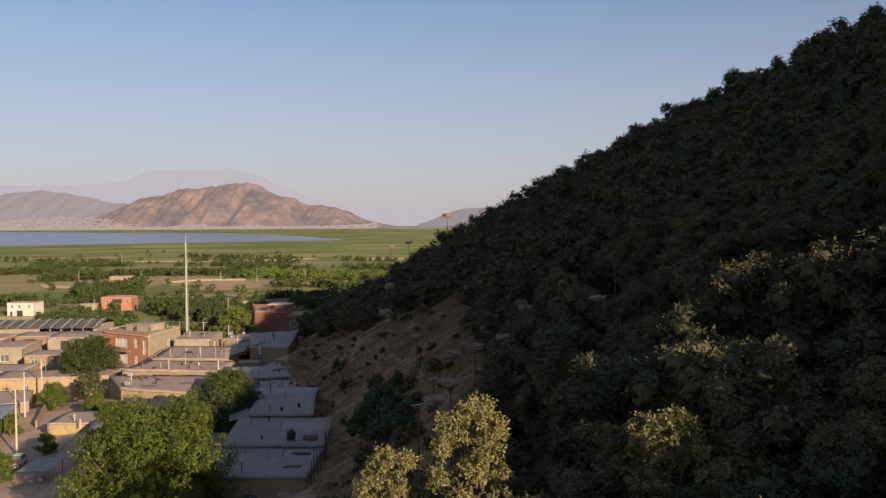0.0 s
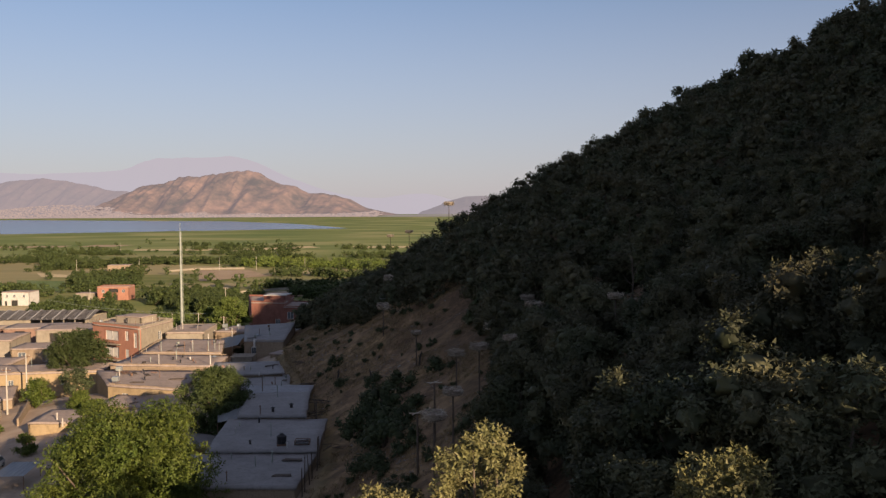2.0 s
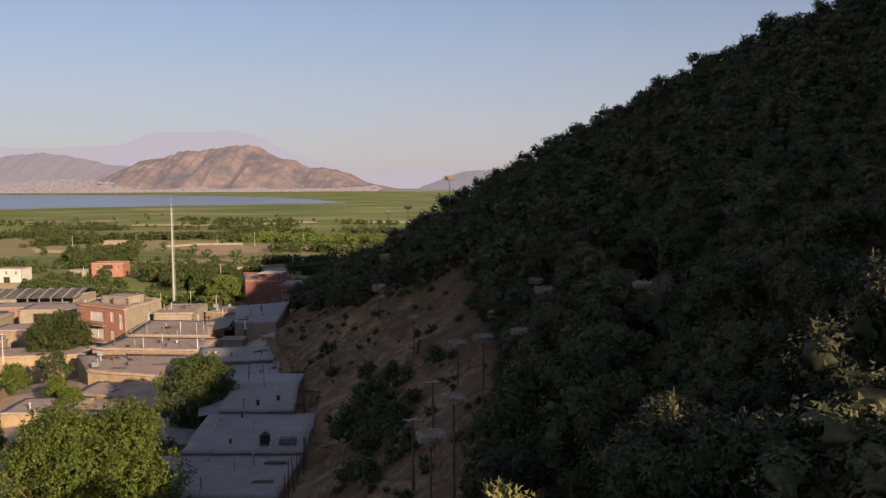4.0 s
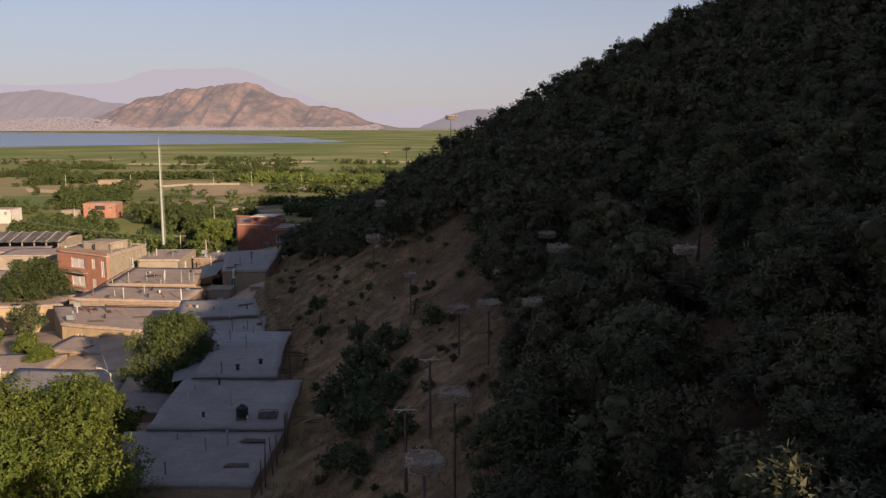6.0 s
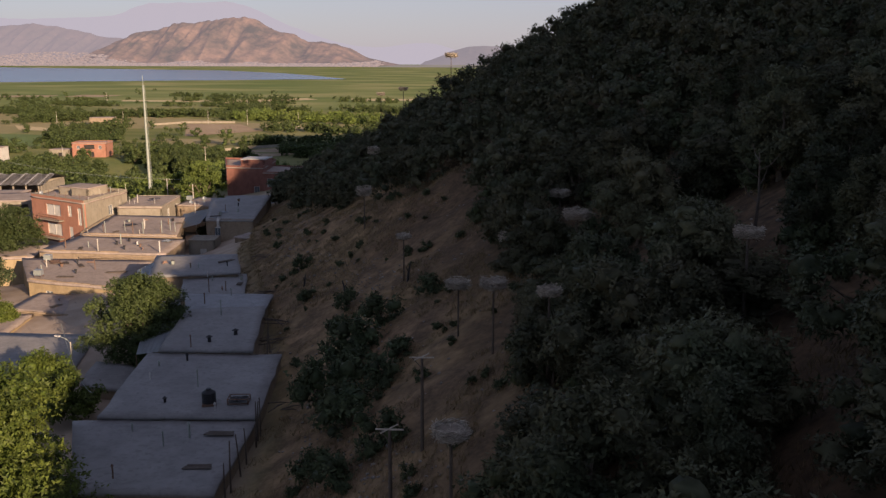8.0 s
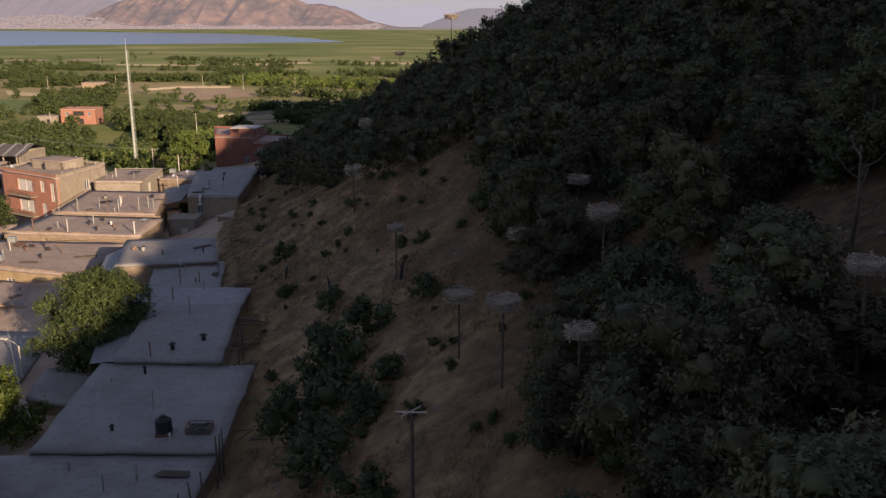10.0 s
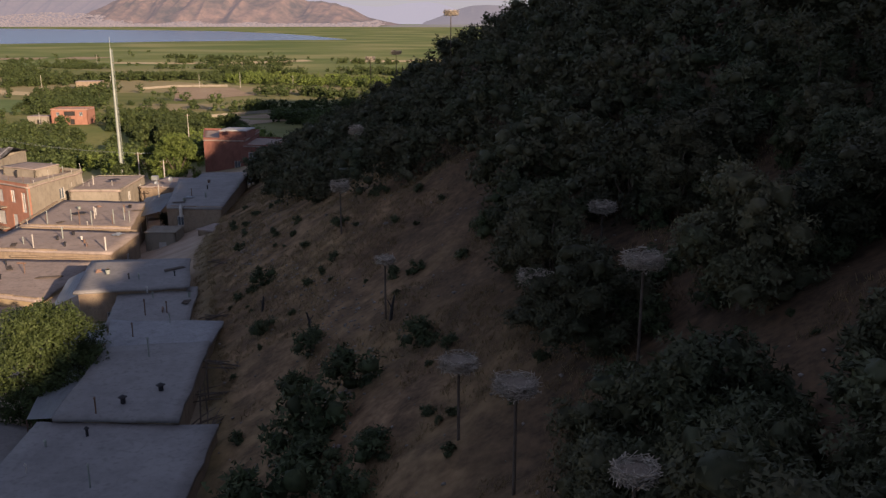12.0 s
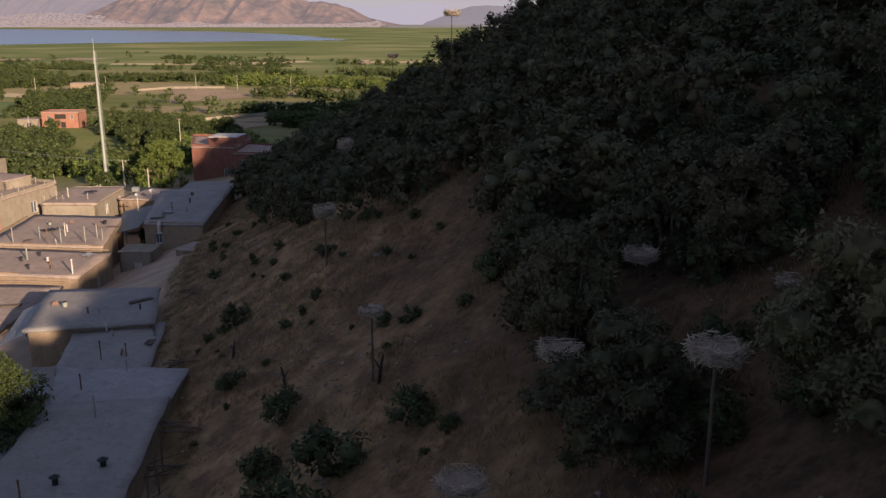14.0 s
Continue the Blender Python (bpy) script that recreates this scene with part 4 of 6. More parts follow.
# stands of trees on the plain: the two ends of a strip, its half width, spacing, height over width, kind of tree
STANDS = (
    (-232, 452, -285, 575, 20, 5.0, 1.0, "dark"), (-318, 664, -222, 680, 22, 6.4, 0.9, "dark"), (-262, 750, -190, 738, 10, 6.5, 0.9, "dark"),
    (-404, 985, -259, 921, 10, 8.0, 0.8, "dark"), (-362, 888, -237, 846, 9, 7.5, 0.8, "dark"), (-212, 660, -110, 628, 26, 5.2, 1.0, "bright"),
    (-178, 420, -122, 348, 17, 4.6, 1.1, "mixed"), (-212, 372, -158, 306, 17, 4.6, 1.1, "mixed"), (-345, 600, -312, 645, 17, 6.0, 1.0, "dark"),
    (-142, 472, -96, 486, 8, 4.6, 1.0, "dark"), (-112, 440, -78, 392, 14, 5.0, 1.0, "dark"), (-128, 292, -102, 264, 8, 4.2, 1.0, "bright"),
    (-116, 342, -84, 268, 13, 4.4, 1.1, "bright"), (-290, 440, -248, 418, 10, 5.0, 1.1, "mixed"), (-400, 690, -335, 640, 22, 7.5, 0.9, "dark"),
    (-160, 560, -110, 540, 12, 6.5, 0.9, "dark"), (-90, 560, -60, 470, 24, 6.0, 1.0, "dark"), (-75, 370, -62, 300, 12, 5.0, 1.0, "dark"),
    (-150, 760, -40, 700, 26, 8.0, 0.9, "mixed"), (-480, 800, -380, 790, 16, 9.0, 0.8, "dark"), (-330, 800, -230, 790, 12, 8.0, 0.8, "mixed"),
    (-560, 880, -440, 868, 8, 10.0, 0.7, "dark"), (-620, 940, -520, 905, 10, 11.0, 0.7, "dark"), (-200, 900, -60, 850, 9, 9.0, 0.8, "dark"), (-420, 740, -440, 640, 24, 8.0, 0.9, "dark"),
    (-150, 262, -128, 300, 8, 4.6, 1.0, "mixed"), (-235, 345, -262, 330, 8, 5.0, 1.0, "mixed"), (-175, 270, -205, 300, 14, 5.0, 1.0, "mixed"), (-120, 1040, 20, 1010, 8, 10.0, 0.8, "dark"))
# trees that stand alone: place, crown radius
LONE = ((-159, 464, 5.2), (-193, 511, 3.4), (-209, 508, 3.6), (-205, 517, 3.0), (-149, 466, 3.6), (-141, 471, 3.2), (-155, 538, 3.4), (-172, 470, 2.6), (-300, 520, 3.0),
        (-186, 345, 3.0), (-150, 318, 2.6), (-144, 330, 2.4), (-168, 352, 2.8), (-190, 380, 2.8), (-220, 560, 3.0), (-240, 560, 3.4), (-520, 960, 4.0), (-455, 1000, 4.5), (-300, 1010, 4.5), (-105, 520, 3.4))


def built_up(x, y):
    """Houses, the mast and the open fields stay free of trees."""
    for x0, x1, y0, y1 in ((-224, -188, 380, 420), (-258, -212, 345, 398), (-105, -95, 232, 251), (-86, -54, 205, 262), (-296, -272, 545, 596), (-120, -84, 150, 258)):
        if x0 < x < x1 and y0 < y < y1:
            return True
    return x < -112 and y < 256


def far_woods():
    """Orchards and tree rows on the plain: the nearest as trees, the rest beyond count."""
    rng = np.random.default_rng(9)
    kinds = {"dark": M_WOODS, "bright": M_POPLAR, "mixed": M_ROUND}
    models = {k: [tree("orchard_tree", "leafy orchard tree in the evening sun behind the village", 200 + i + 7 * j, 3.2 + 0.5 * i, 6.4 + 0.9 * i, 0.8, 40, 4200, 0.19, mat, 6, group="orchard trees", fine=False, lump=0.72)
                  for i in range(2)] for j, (k, mat) in enumerate(kinds.items())}
    stands = {mat: [[], [], 0] for mat in kinds.values()}
    spots = [(x, y, r, 1.0, "mixed") for x, y, r in LONE]
    for x0, y0, x1, y1, half, gap, tall, kind in STANDS:
        length = math.hypot(x1 - x0, y1 - y0)
        for _ in range(int((length + half) * 2 * half / gap ** 2 * 1.1)):
            f, g = rng.uniform(-0.5 * half, length + 0.5 * half) / length, rng.normal() * 0.5
            x, y = x0 + f * (x1 - x0) - g * half * (y1 - y0) / length, y0 + f * (y1 - y0) + g * half * (x1 - x0) / length
            if abs(g) < 1.1 and not built_up(x, y):
                spots.append((x, y, min(gap, 5.6) * rng.uniform(0.42, 0.72), tall, kind if rng.random() < 0.8 else "mixed"))
    for _ in range(260):
        y = rng.uniform(400, 1150)
        x = rng.uniform(-0.62 * y, 0.02 * y - 60)
        if not built_up(x, y) and value_noise(x, y, 70, 75) > 0.25 and not (-245 < x < -165 and 505 < y < 612):
            spots.append((x, y, rng.uniform(1.2, 2.8), 0.8, "dark"))
    used, near = set(), 0
    for x, y, r, tall, kind in spots:
        z = gz(x, y) - 0.1
        if y < 400 and near < 150:
            near += 1
            i = int(rng.integers(2))
            ob = models[kind][i] if (kind, i) not in used else copy_thing(models[kind][i], Matrix.Identity(4))
            used.add((kind, i))
            s = 1.25 * r / (3.2 + 0.5 * i)
            ob.matrix_basis = pose(x, y, z, 0, 0, rng.uniform(0, 360)) @ Matrix.Diagonal((s, s, s * rng.uniform(0.85, 1.05) * tall, 1))
            continue
        close = y < 520
        v, f = leaves(rng, lobes_of(rng, r * 1.1, r * 1.75 * tall, 0.3, 16 if close else 10, 0.9), 420 if close else 170, 0.25 if close else 0.40, fill=0.6)
        at = stands[kinds[kind]]
        at[0].append(v + (x, y, z))
        at[1].append(f + at[2])
        at[2] += len(v)
    for mat, (vs, fs, _) in stands.items():
        tagged(new("far_woods", mesh_of("far_woods", np.concatenate(vs), np.concatenate(fs), mat)), "bright green poplar rows across the plain" if mat is M_POPLAR else "green orchards and hedgerow trees across the plain", "trees", kind="stuff")


far_woods()


# ---- mast, poles and nests ----
def build_mast():
    x, y = -100.0, 246.2
    z0 = gz(x, y)
    mast = empty("telecom_mast", "tall tapered steel telecom mast with a thin tip", "mast", m=pose(x, y, z0))
    top = 37.6 - z0
    part("pole", tube_bm([(0, 0, -0.5), (0, 0, top * 0.5), (0, 0, top)], [0.42, 0.32, 0.20], 12), M_STEEL, mast)
    part("tip", tube_bm([(0, 0, top), (0, 0, top + 2.6)], [0.07, 0.04], 6), M_STEEL, mast)
    lad = bmesh.new()
    for s in (-0.22, 0.22):
        add_tube(lad, [(0.66, s, 0), (0.40, s, top)], [0.035, 0.035], 4)
    for k in range(70):
        f = (k + 0.5) / 70
        add_box(lad, 0.66 - 0.26 * f - 0.02, 0.66 - 0.26 * f + 0.02, -0.22, 0.22, f * top - 0.02, f * top + 0.02)
    part("ladder", lad, M_STEEL, mast)
    part("cabinet", box_bm(-2.6, -1.6, -0.5, 0.5, -0.2, 1.7, bevel=0.05), M_WHITE, mast)


build_mast()


def nest_mesh(rng, r, h, count=620):
    """A shallow bowl of crossed sticks: each a thin three-sided rod."""
    vs, fs = [], []
    for k in range(count):
        a = rng.random() * 2 * math.pi
        rr = r * (0.40 + 0.54 * math.sqrt(rng.random()))
        zz = h * (rng.random() * (0.35 + 0.65 * (rr / r) ** 2)) - h * 0.35 * (1 - rr / r)
        c = np.array((rr * math.cos(a), rr * math.sin(a), zz))
        d = np.array((-math.sin(a), math.cos(a), 0)) + rng.normal(size=3) * (0.55, 0.55, 0.28)
        d /= np.linalg.norm(d)
        ln, th = r * rng.uniform(0.18, 0.42), rng.uniform(0.009, 0.018)
        p = np.cross(d, (0.3, 0.2, 0.93))
        p /= np.linalg.norm(p)
        q = np.cross(d, p)
        tri = [th * p, th * (-0.5 * p + 0.87 * q), th * (-0.5 * p - 0.87 * q)]
        o = len(vs)
        vs += [c - d * ln + t for t in tri] + [c + d * ln + t for t in tri]
        fs += [(o, o + 1, o + 4, o + 3), (o + 1, o + 2, o + 5, o + 4), (o + 2, o, o + 3, o + 5)]
    return mesh_of("nest_rim", vs, fs, M_STICKS)


def nest_pole(x, y, z, r, seed, base=None, deep=0.72):
    """A nesting pole: post, cross-shaped platform, and an empty stick nest."""
    z0 = gz(x, y) if base is None else base
    thing = empty("nesting_pole", "big stick nest on a pole on the dry slope", "nest", "nesting poles", m=pose(x, y, z0))
    h = z - z0
    part("pole", tube_bm([(0, 0, -0.5), (0, 0, h * 0.5), (0, 0, h - 0.3)], [0.075, 0.065, 0.055], 7), M_POLE, thing)
    bm = bmesh.new()
    for k in range(4):
        a = k * math.pi / 4
        add_tube(bm, [(-r * 0.7 * math.cos(a), -r * 0.7 * math.sin(a), h - 0.25), (r * 0.7 * math.cos(a), r * 0.7 * math.sin(a), h - 0.25)], [0.03, 0.03], 5)
    part("platform", bm, M_RUST, thing)
    nest_at(thing, seed, r, h, deep)
    return thing


def nest_at(thing, seed, r, h, deep=0.72):
    rng = np.random.default_rng(seed)
    bm = bmesh.new()
    bmesh.ops.create_uvsphere(bm, u_segments=18, v_segments=8, radius=1.0)
    t = r * deep
    for v in bm.verts:
        w = 1 + 0.10 * math.sin(5 * math.atan2(v.co.y, v.co.x) + seed)
        rr = math.hypot(v.co.x, v.co.y)
        v.co = Vector((v.co.x * r * 0.84 * w, v.co.y * r * 0.84 * w, h - 0.2 + (t * (0.5 + 0.5 * v.co.z) if v.co.z < 0.05 else t * (0.45 + 0.2 * rr))))
    core = part("nest", bm, M_TWIG, thing, "bowl of piled grey sticks")
    st = part("nest_rim", nest_mesh(rng, r, t), M_STICKS, core)
    st.location = (0, 0, h - 0.15)


for x, y, z, r in NESTS[:-1]:
    nest_pole(x, y, z, 0.88 * r, int(1000 + 10 * x + y), deep=1.25 if y > 120 else 0.72)

# ---- roofs: pipes, tanks and clutter ----
def vent_pipe(x, y, z, h, r=0.07, mat=None, label="thin metal vent pipe standing on a roof"):
    thing = empty("vent_pipe", label, "pipe", "roof pipes", m=pose(x, y, z - 0.15))
    part("pipe", tube_bm([(0, 0, 0), (0.01, 0, h * 0.5), (0, 0.01, h + 0.15)], [r, r, r], 8), mat or M_STEEL, thing)
    bm = bmesh.new()
    bmesh.ops.create_cone(bm, cap_ends=True, segments=10, radius1=r * 1.9, radius2=r * 0.4, depth=0.14, matrix=Matrix.Translation((0, 0, h + 0.2)))
    part("cap", bm, mat or M_STEEL, thing)
    return thing


for x, y, z, h, r, mat in ((-30.1, 94.2, 20.75, 0.4, 0.07, M_STEEL), (-29.5, 91.2, 20.75, 0.5, 0.05, M_WHITE), (-28.4, 95.8, 20.75, 0.5, 0.09, M_BLACK), (-26.5, 87.0, 20.75, 0.35, 0.10, M_BLACK),
                           (-25.3, 90.2, 20.75, 1.3, 0.05, M_STEEL), (-22.4, 86.0, 20.75, 0.5, 0.06, M_WHITE), (-26.9, 82.6, 20.45, 0.5, 0.06, M_STEEL), (-23.9, 80.7, 20.45, 0.9, 0.05, M_STEEL),
                           (-22.7, 82.1, 20.45, 1.0, 0.08, M_STEEL), (-25.0, 76.0, 20.45, 0.8, 0.05, M_RUST), (-28.0, 99.7, 21.1, 0.45, 0.16, M_BLACK), (-26.4, 101.8, 21.1, 0.45, 0.17, M_BLACK),
                           (-29.8, 107.5, 21.1, 1.4, 0.06, M_STEEL), (-29.0, 98.1, 21.1, 1.0, 0.05, M_RUST), (-41.0, 127.8, 20.5, 0.5, 0.07, M_BLACK), (-40.1, 128.0, 20.5, 0.5, 0.07, M_STEEL),
                           (-37.6, 124.3, 20.5, 0.4, 0.07, M_WHITE), (-37.1, 129.4, 20.5, 0.4, 0.07, M_BLACK), (-35.5, 119.2, 20.0, 1.4, 0.05, M_RUST), (-36.9, 123.9, 20.0, 0.5, 0.06, M_STEEL),
                           (-33.9, 120.0, 20.0, 1.0, 0.05, M_RUST), (-33.2, 112.1, 20.75, 1.1, 0.05, M_RUST), (-31.7, 115.6, 20.75, 0.7, 0.05, M_STEEL), (-64.1, 149.8, 17.2, 1.6, 0.08, M_CONC_POLE),
                           (-54.6, 149.6, 17.2, 1.6, 0.09, M_WHITE), (-63.2, 153.8, 17.2, 0.5, 0.14, M_BLACK), (-60.6, 150.9, 17.2, 0.5, 0.13, M_BLACK), (-60.0, 153.9, 17.2, 0.5, 0.13, M_WHITE),
                           (-59.0, 152.7, 17.2, 0.4, 0.12, M_RUST), (-68.5, 160.8, 17.4, 1.9, 0.06, M_STEEL), (-64.0, 161.0, 17.4, 1.9, 0.06, M_RUST), (-62.6, 161.6, 17.4, 1.8, 0.06, M_STEEL),
                           (-59.9, 162.5, 17.4, 1.9, 0.06, M_STEEL), (-59.4, 164.6, 17.4, 1.7, 0.06, M_STEEL), (-65.0, 167.4, 17.4, 0.9, 0.09, M_WHITE), (-62.0, 170.0, 17.4, 0.9, 0.08, M_RUST),
                           (-64.3, 144.2, 16.5, 0.6, 0.10, M_BLACK), (-67.6, 142.0, 16.5, 1.0, 0.08, M_CONC_POLE), (-61.7, 138.9, 16.5, 0.5, 0.12, M_BLACK), (-66.3, 138.5, 16.5, 1.0, 0.07, M_STEEL),
                           (-52.0, 176.0, 18.5, 0.7, 0.12, M_STEEL), (-54.0, 182.0, 18.5, 0.6, 0.1, M_BLACK), (-50.0, 185.0, 18.5, 0.6, 0.1, M_STEEL), (-85.0, 181.0, 20.0, 1.1, 0.14, M_BLACK),
                           (-80.0, 186.0, 20.0, 1.0, 0.06, M_STEEL), (-83.0, 188.0, 20.0, 1.2, 0.06, M_WHITE), (-64.5, 117.0, 15.2, 0.9, 0.1, M_CONC_POLE), (-62.0, 114.0, 15.2, 0.9, 0.1, M_CONC_POLE)):
    vent_pipe(x, y, z, h, r, mat)


for k in (0, 1, 4, 6, 9, 13, 15):
    vent_pipe(-91.6 + 0.87 * k, 180.0 - 0.42 * k + 0.6, 20.35, 0.5 + 0.35 * (k % 3), 0.035, M_RUST, "thin rusty bar sticking up from an unfinished roof")
for k in (0, 3, 4, 8, 10):
    vent_pipe(-78.3 + 0.1 * k, 174.6 + 1.2 * k, 20.35, 0.45 + 0.3 * (k % 4), 0.035, M_CONC_POLE, "thin pale bar sticking up from an unfinished roof")
for k in (0, 2, 3, 7):
    vent_pipe(-76.0 + 0.9 * k, 181.2 + 0.12 * k, 18.85, 0.4 + 0.3 * (k % 3), 0.035, M_CONC_POLE, "thin pale bar sticking up from an unfinished roof")
for k in range(6):
    vent_pipe(-71.5 + 2.7 * k + 0.8 * math.sin(5 * k), 160.9 + 1.3 * (k % 3), 17.4, 0.6 + 0.45 * ((k * 7) % 3), 0.045, (M_CONC_POLE, M_RUST, M_STEEL)[k % 3])


def water_tank(x, y, z, r, h, turn=0):
    """A black upright tank with ribs, lid and a low stand."""
    thing = empty("water_tank", "black ribbed plastic water tank on a stand", "tank", m=pose(x, y, z, 0, 0, turn))
    part("stand", box_bm(-r, r, -r, r, 0.0, 0.16, bevel=0.02), M_RUST, thing)
    prof = [(0.16, r * 0.92)]
    for k in range(5):
        a = 0.16 + h * k / 5
        prof += [(a + 0.02, r), (a + h / 5 - 0.05, r), (a + h / 5 - 0.02, r * 0.95)]
    prof += [(h + 0.16, r * 0.9), (h + 0.3, r * 0.45)]
    part("barrel", tube_bm([(0, 0, a) for a, _ in prof], [b for _, b in prof], 18), M_BLACK, thing)
    part("lid", tube_bm([(0, 0, h + 0.3), (0, 0, h + 0.4)], [r * 0.4, r * 0.36], 12), M_BLACK, thing)
    part("pipe", tube_bm([(r, 0, 0.3), (r + 0.25, 0, 0.3), (r + 0.25, 0, 0.02)], [0.03, 0.03, 0.03], 6), M_STEEL, thing)


water_tank(-23.2, 87.0, 20.76, 0.50, 0.8, 20)


def scrap_frame(x, y, z, turn):
    """A dark steel crate frame with folded sheeting inside."""
    thing = empty("steel_crate", "dark rusty steel crate with folded sheeting", "crate", m=pose(x, y, z, 0, 0, turn))
    w, d, h = 0.72, 0.5, 0.4
    for sx in (-1, 1):
        for sy in (-1, 1):
            part("post", box_bm(sx * w - 0.03, sx * w + 0.03, sy * d - 0.03, sy * d + 0.03, 0, h), M_RUST, thing)
    for k, zz in enumerate((0.06, h)):
        bm = bmesh.new()
        for sy in (-1, 1):
            add_box(bm, -w, w, sy * d - 0.03, sy * d + 0.03, zz - 0.03, zz + 0.03)
        for sx in (-1, 1):
            add_box(bm, sx * w - 0.029, sx * w + 0.029, -d, d, zz - 0.029, zz + 0.029)
        part("rail", bm, M_RUST, thing)
    bm = bmesh.new()
    bmesh.ops.create_grid(bm, x_segments=12, y_segments=8, size=1)
    for v in bm.verts:
        v.co = Vector((v.co.x * w * 0.9, v.co.y * d * 0.9, 0.26 + 0.12 * noise.noise(v.co * 2.3)))
    part("sheeting", bm, M_BLACK, thing)


scrap_frame(-21.2, 87.6, 20.78, 8)


def plank_pile(x, y, z, length, turn, n=3):
    thing = empty("plank_pile", "few old boards lying on the roof", "boards", m=pose(x, y, z, 0, 0, turn))
    for k in range(n):
        part("plank", box_bm(-length / 2 + 0.1 * k, length / 2 - 0.05 * k, -0.32 + 0.22 * k, -0.13 + 0.22 * k, 0.03, 0.09, bevel=0.01), M_POLE, thing)


plank_pile(-20.9, 82.8, 20.47, 2.0, 4)
plank_pile(-20.5, 77.9, 20.47, 1.8, 8)
plank_pile(-56.5, 140.0, 16.55, 3.0, 20)


def brick_stack(x, y, z, turn, rows, cols):
    """Loose bricks stacked on a roof, each a brick of its own."""
    thing = empty("brick_stack", "small stack of loose bricks on a clay roof", "bricks", "brick stacks", m=pose(x, y, z, 0, 0, turn))
    rng = np.random.default_rng(int(abs(x * 31 + y)))
    for r in range(rows):
        for c in range(cols - (r > 0)):
            ob = part("brick", BRICK, M_OLDBRICK, thing)
            ob.matrix_basis = pose(0.24 * c + 0.12 * (r % 2), rng.normal() * 0.02, 0.005 + 0.085 * r, 0, 0, rng.normal() * 4)


def mesh_from(bm, mat):
    me = bpy.data.meshes.new("brick")
    bm.to_mesh(me)
    bm.free()
    me.materials.append(mat)
    return me


BRICK = mesh_from(box_bm(-0.11, 0.11, -0.055, 0.055, 0, 0.08, bevel=0.008), M_OLDBRICK)


def bucket(x, y, z, mat, r=0.2):
    thing = empty("bucket", "old dented bucket standing on a roof", "bucket", "roof buckets", m=pose(x, y, z))
    prof = [(0.0, r * 0.8), (0.42, r), (0.44, r * 1.08), (0.44, r * 0.92), (0.06, r * 0.72)]
    part("pail", tube_bm([(0, 0, a) for a, _ in prof], [b for _, b in prof], 12), mat, thing)
    part("handle", tube_bm([(-r, 0, 0.42), (-r * 0.7, 0.1, 0.5), (0, 0.16, 0.54), (r * 0.7, 0.1, 0.5), (r, 0, 0.42)], [0.012] * 5, 5), M_RUST, thing)


def folded_tarp(x, y, z, w, d, turn, mat):
    """Crumpled sheeting weighed down on a roof."""
    bm = bmesh.new()
    bmesh.ops.create_grid(bm, x_segments=14, y_segments=10, size=1)
    for v in bm.verts:
        v.co = Vector((v.co.x * w * (1 + 0.12 * math.sin(5 * v.co.y)), v.co.y * d * (1 + 0.1 * math.sin(4 * v.co.x)), 0.14 + 0.12 * noise.noise(Vector((v.co.x * 2.5 + x, v.co.y * 2.5 + y, 0)))))
    bmesh.ops.solidify(bm, geom=bm.faces[:], thickness=0.03)
    thing = empty("tarpaulin", "crumpled sheeting spread on a roof", "tarpaulin", "roof sheeting", m=pose(x, y, z, 0, 0, turn))
    part("sheet", bm, mat, thing)


def low_coping(x, y, z, length, turn, mat):
    """A low broken kerb of mud and stone across a roof."""
    thing = empty("roof_kerb", "low crumbling mud kerb along a roof", "kerb", "roof kerbs", m=pose(x, y, z, 0, 0, turn))
    rng = np.random.default_rng(int(abs(x * 17 + y * 3)))
    at = 0.0
    while at < length:
        w = rng.uniform(0.5, 1.3)
        part("kerb_piece", box_bm(at, at + w, -0.13, 0.13, -0.12, rng.uniform(0.05, 0.15), bevel=0.03), mat, thing)
        at += w + 0.01


CLUTTER = np.random.default_rng(61)
for x0, x1, y0, y1, z, n in ((-68, -55, 136, 145, 16.55, 12), (-70, -55, 150, 157, 17.25, 14), (-70, -60, 162, 174, 17.45, 12), (-61, -54, 126, 130, 15.35, 4), (-90, -80, 184, 187, 20.05, 4), (-75, -69, 182, 191, 18.65, 5),
                             (-57, -50, 171, 188, 18.55, 8), (-45, -38, 126, 132, 20.55, 4), (-38, -33, 119, 125, 20.05, 4), (-56, -46, 101, 112, 16.05, 7), (-92, -78, 150, 156, 15.55, 8), (-85, -78, 114, 126, 14.65, 5)):
    for k in range(n // 2 + 1):
        x, y = CLUTTER.uniform(x0, x1), CLUTTER.uniform(y0, y1)
        kind = (k * 3 + int(abs(x))) % 5
        if kind == 0:
            brick_stack(x, y, z, CLUTTER.uniform(0, 180), int(CLUTTER.integers(2, 5)), int(CLUTTER.integers(3, 6)))
        elif kind == 1:
            bucket(x, y, z + 0.02, (M_BLACK, M_STEEL, M_RUST)[k % 3], CLUTTER.uniform(0.16, 0.28))
        elif kind == 2:
            folded_tarp(x, y, z, CLUTTER.uniform(0.4, 1.0), CLUTTER.uniform(0.3, 0.7), CLUTTER.uniform(0, 180), (M_BLACK, M_SHEET, M_RUST)[k % 3])
        elif kind == 3:
            plank_pile(x, y, z, CLUTTER.uniform(1.2, 2.6), CLUTTER.uniform(0, 180))
        else:
            vent_pipe(x, y, z, CLUTTER.uniform(0.5, 1.6), CLUTTER.uniform(0.04, 0.09), (M_RUST, M_STEEL, M_CONC_POLE)[k % 3])
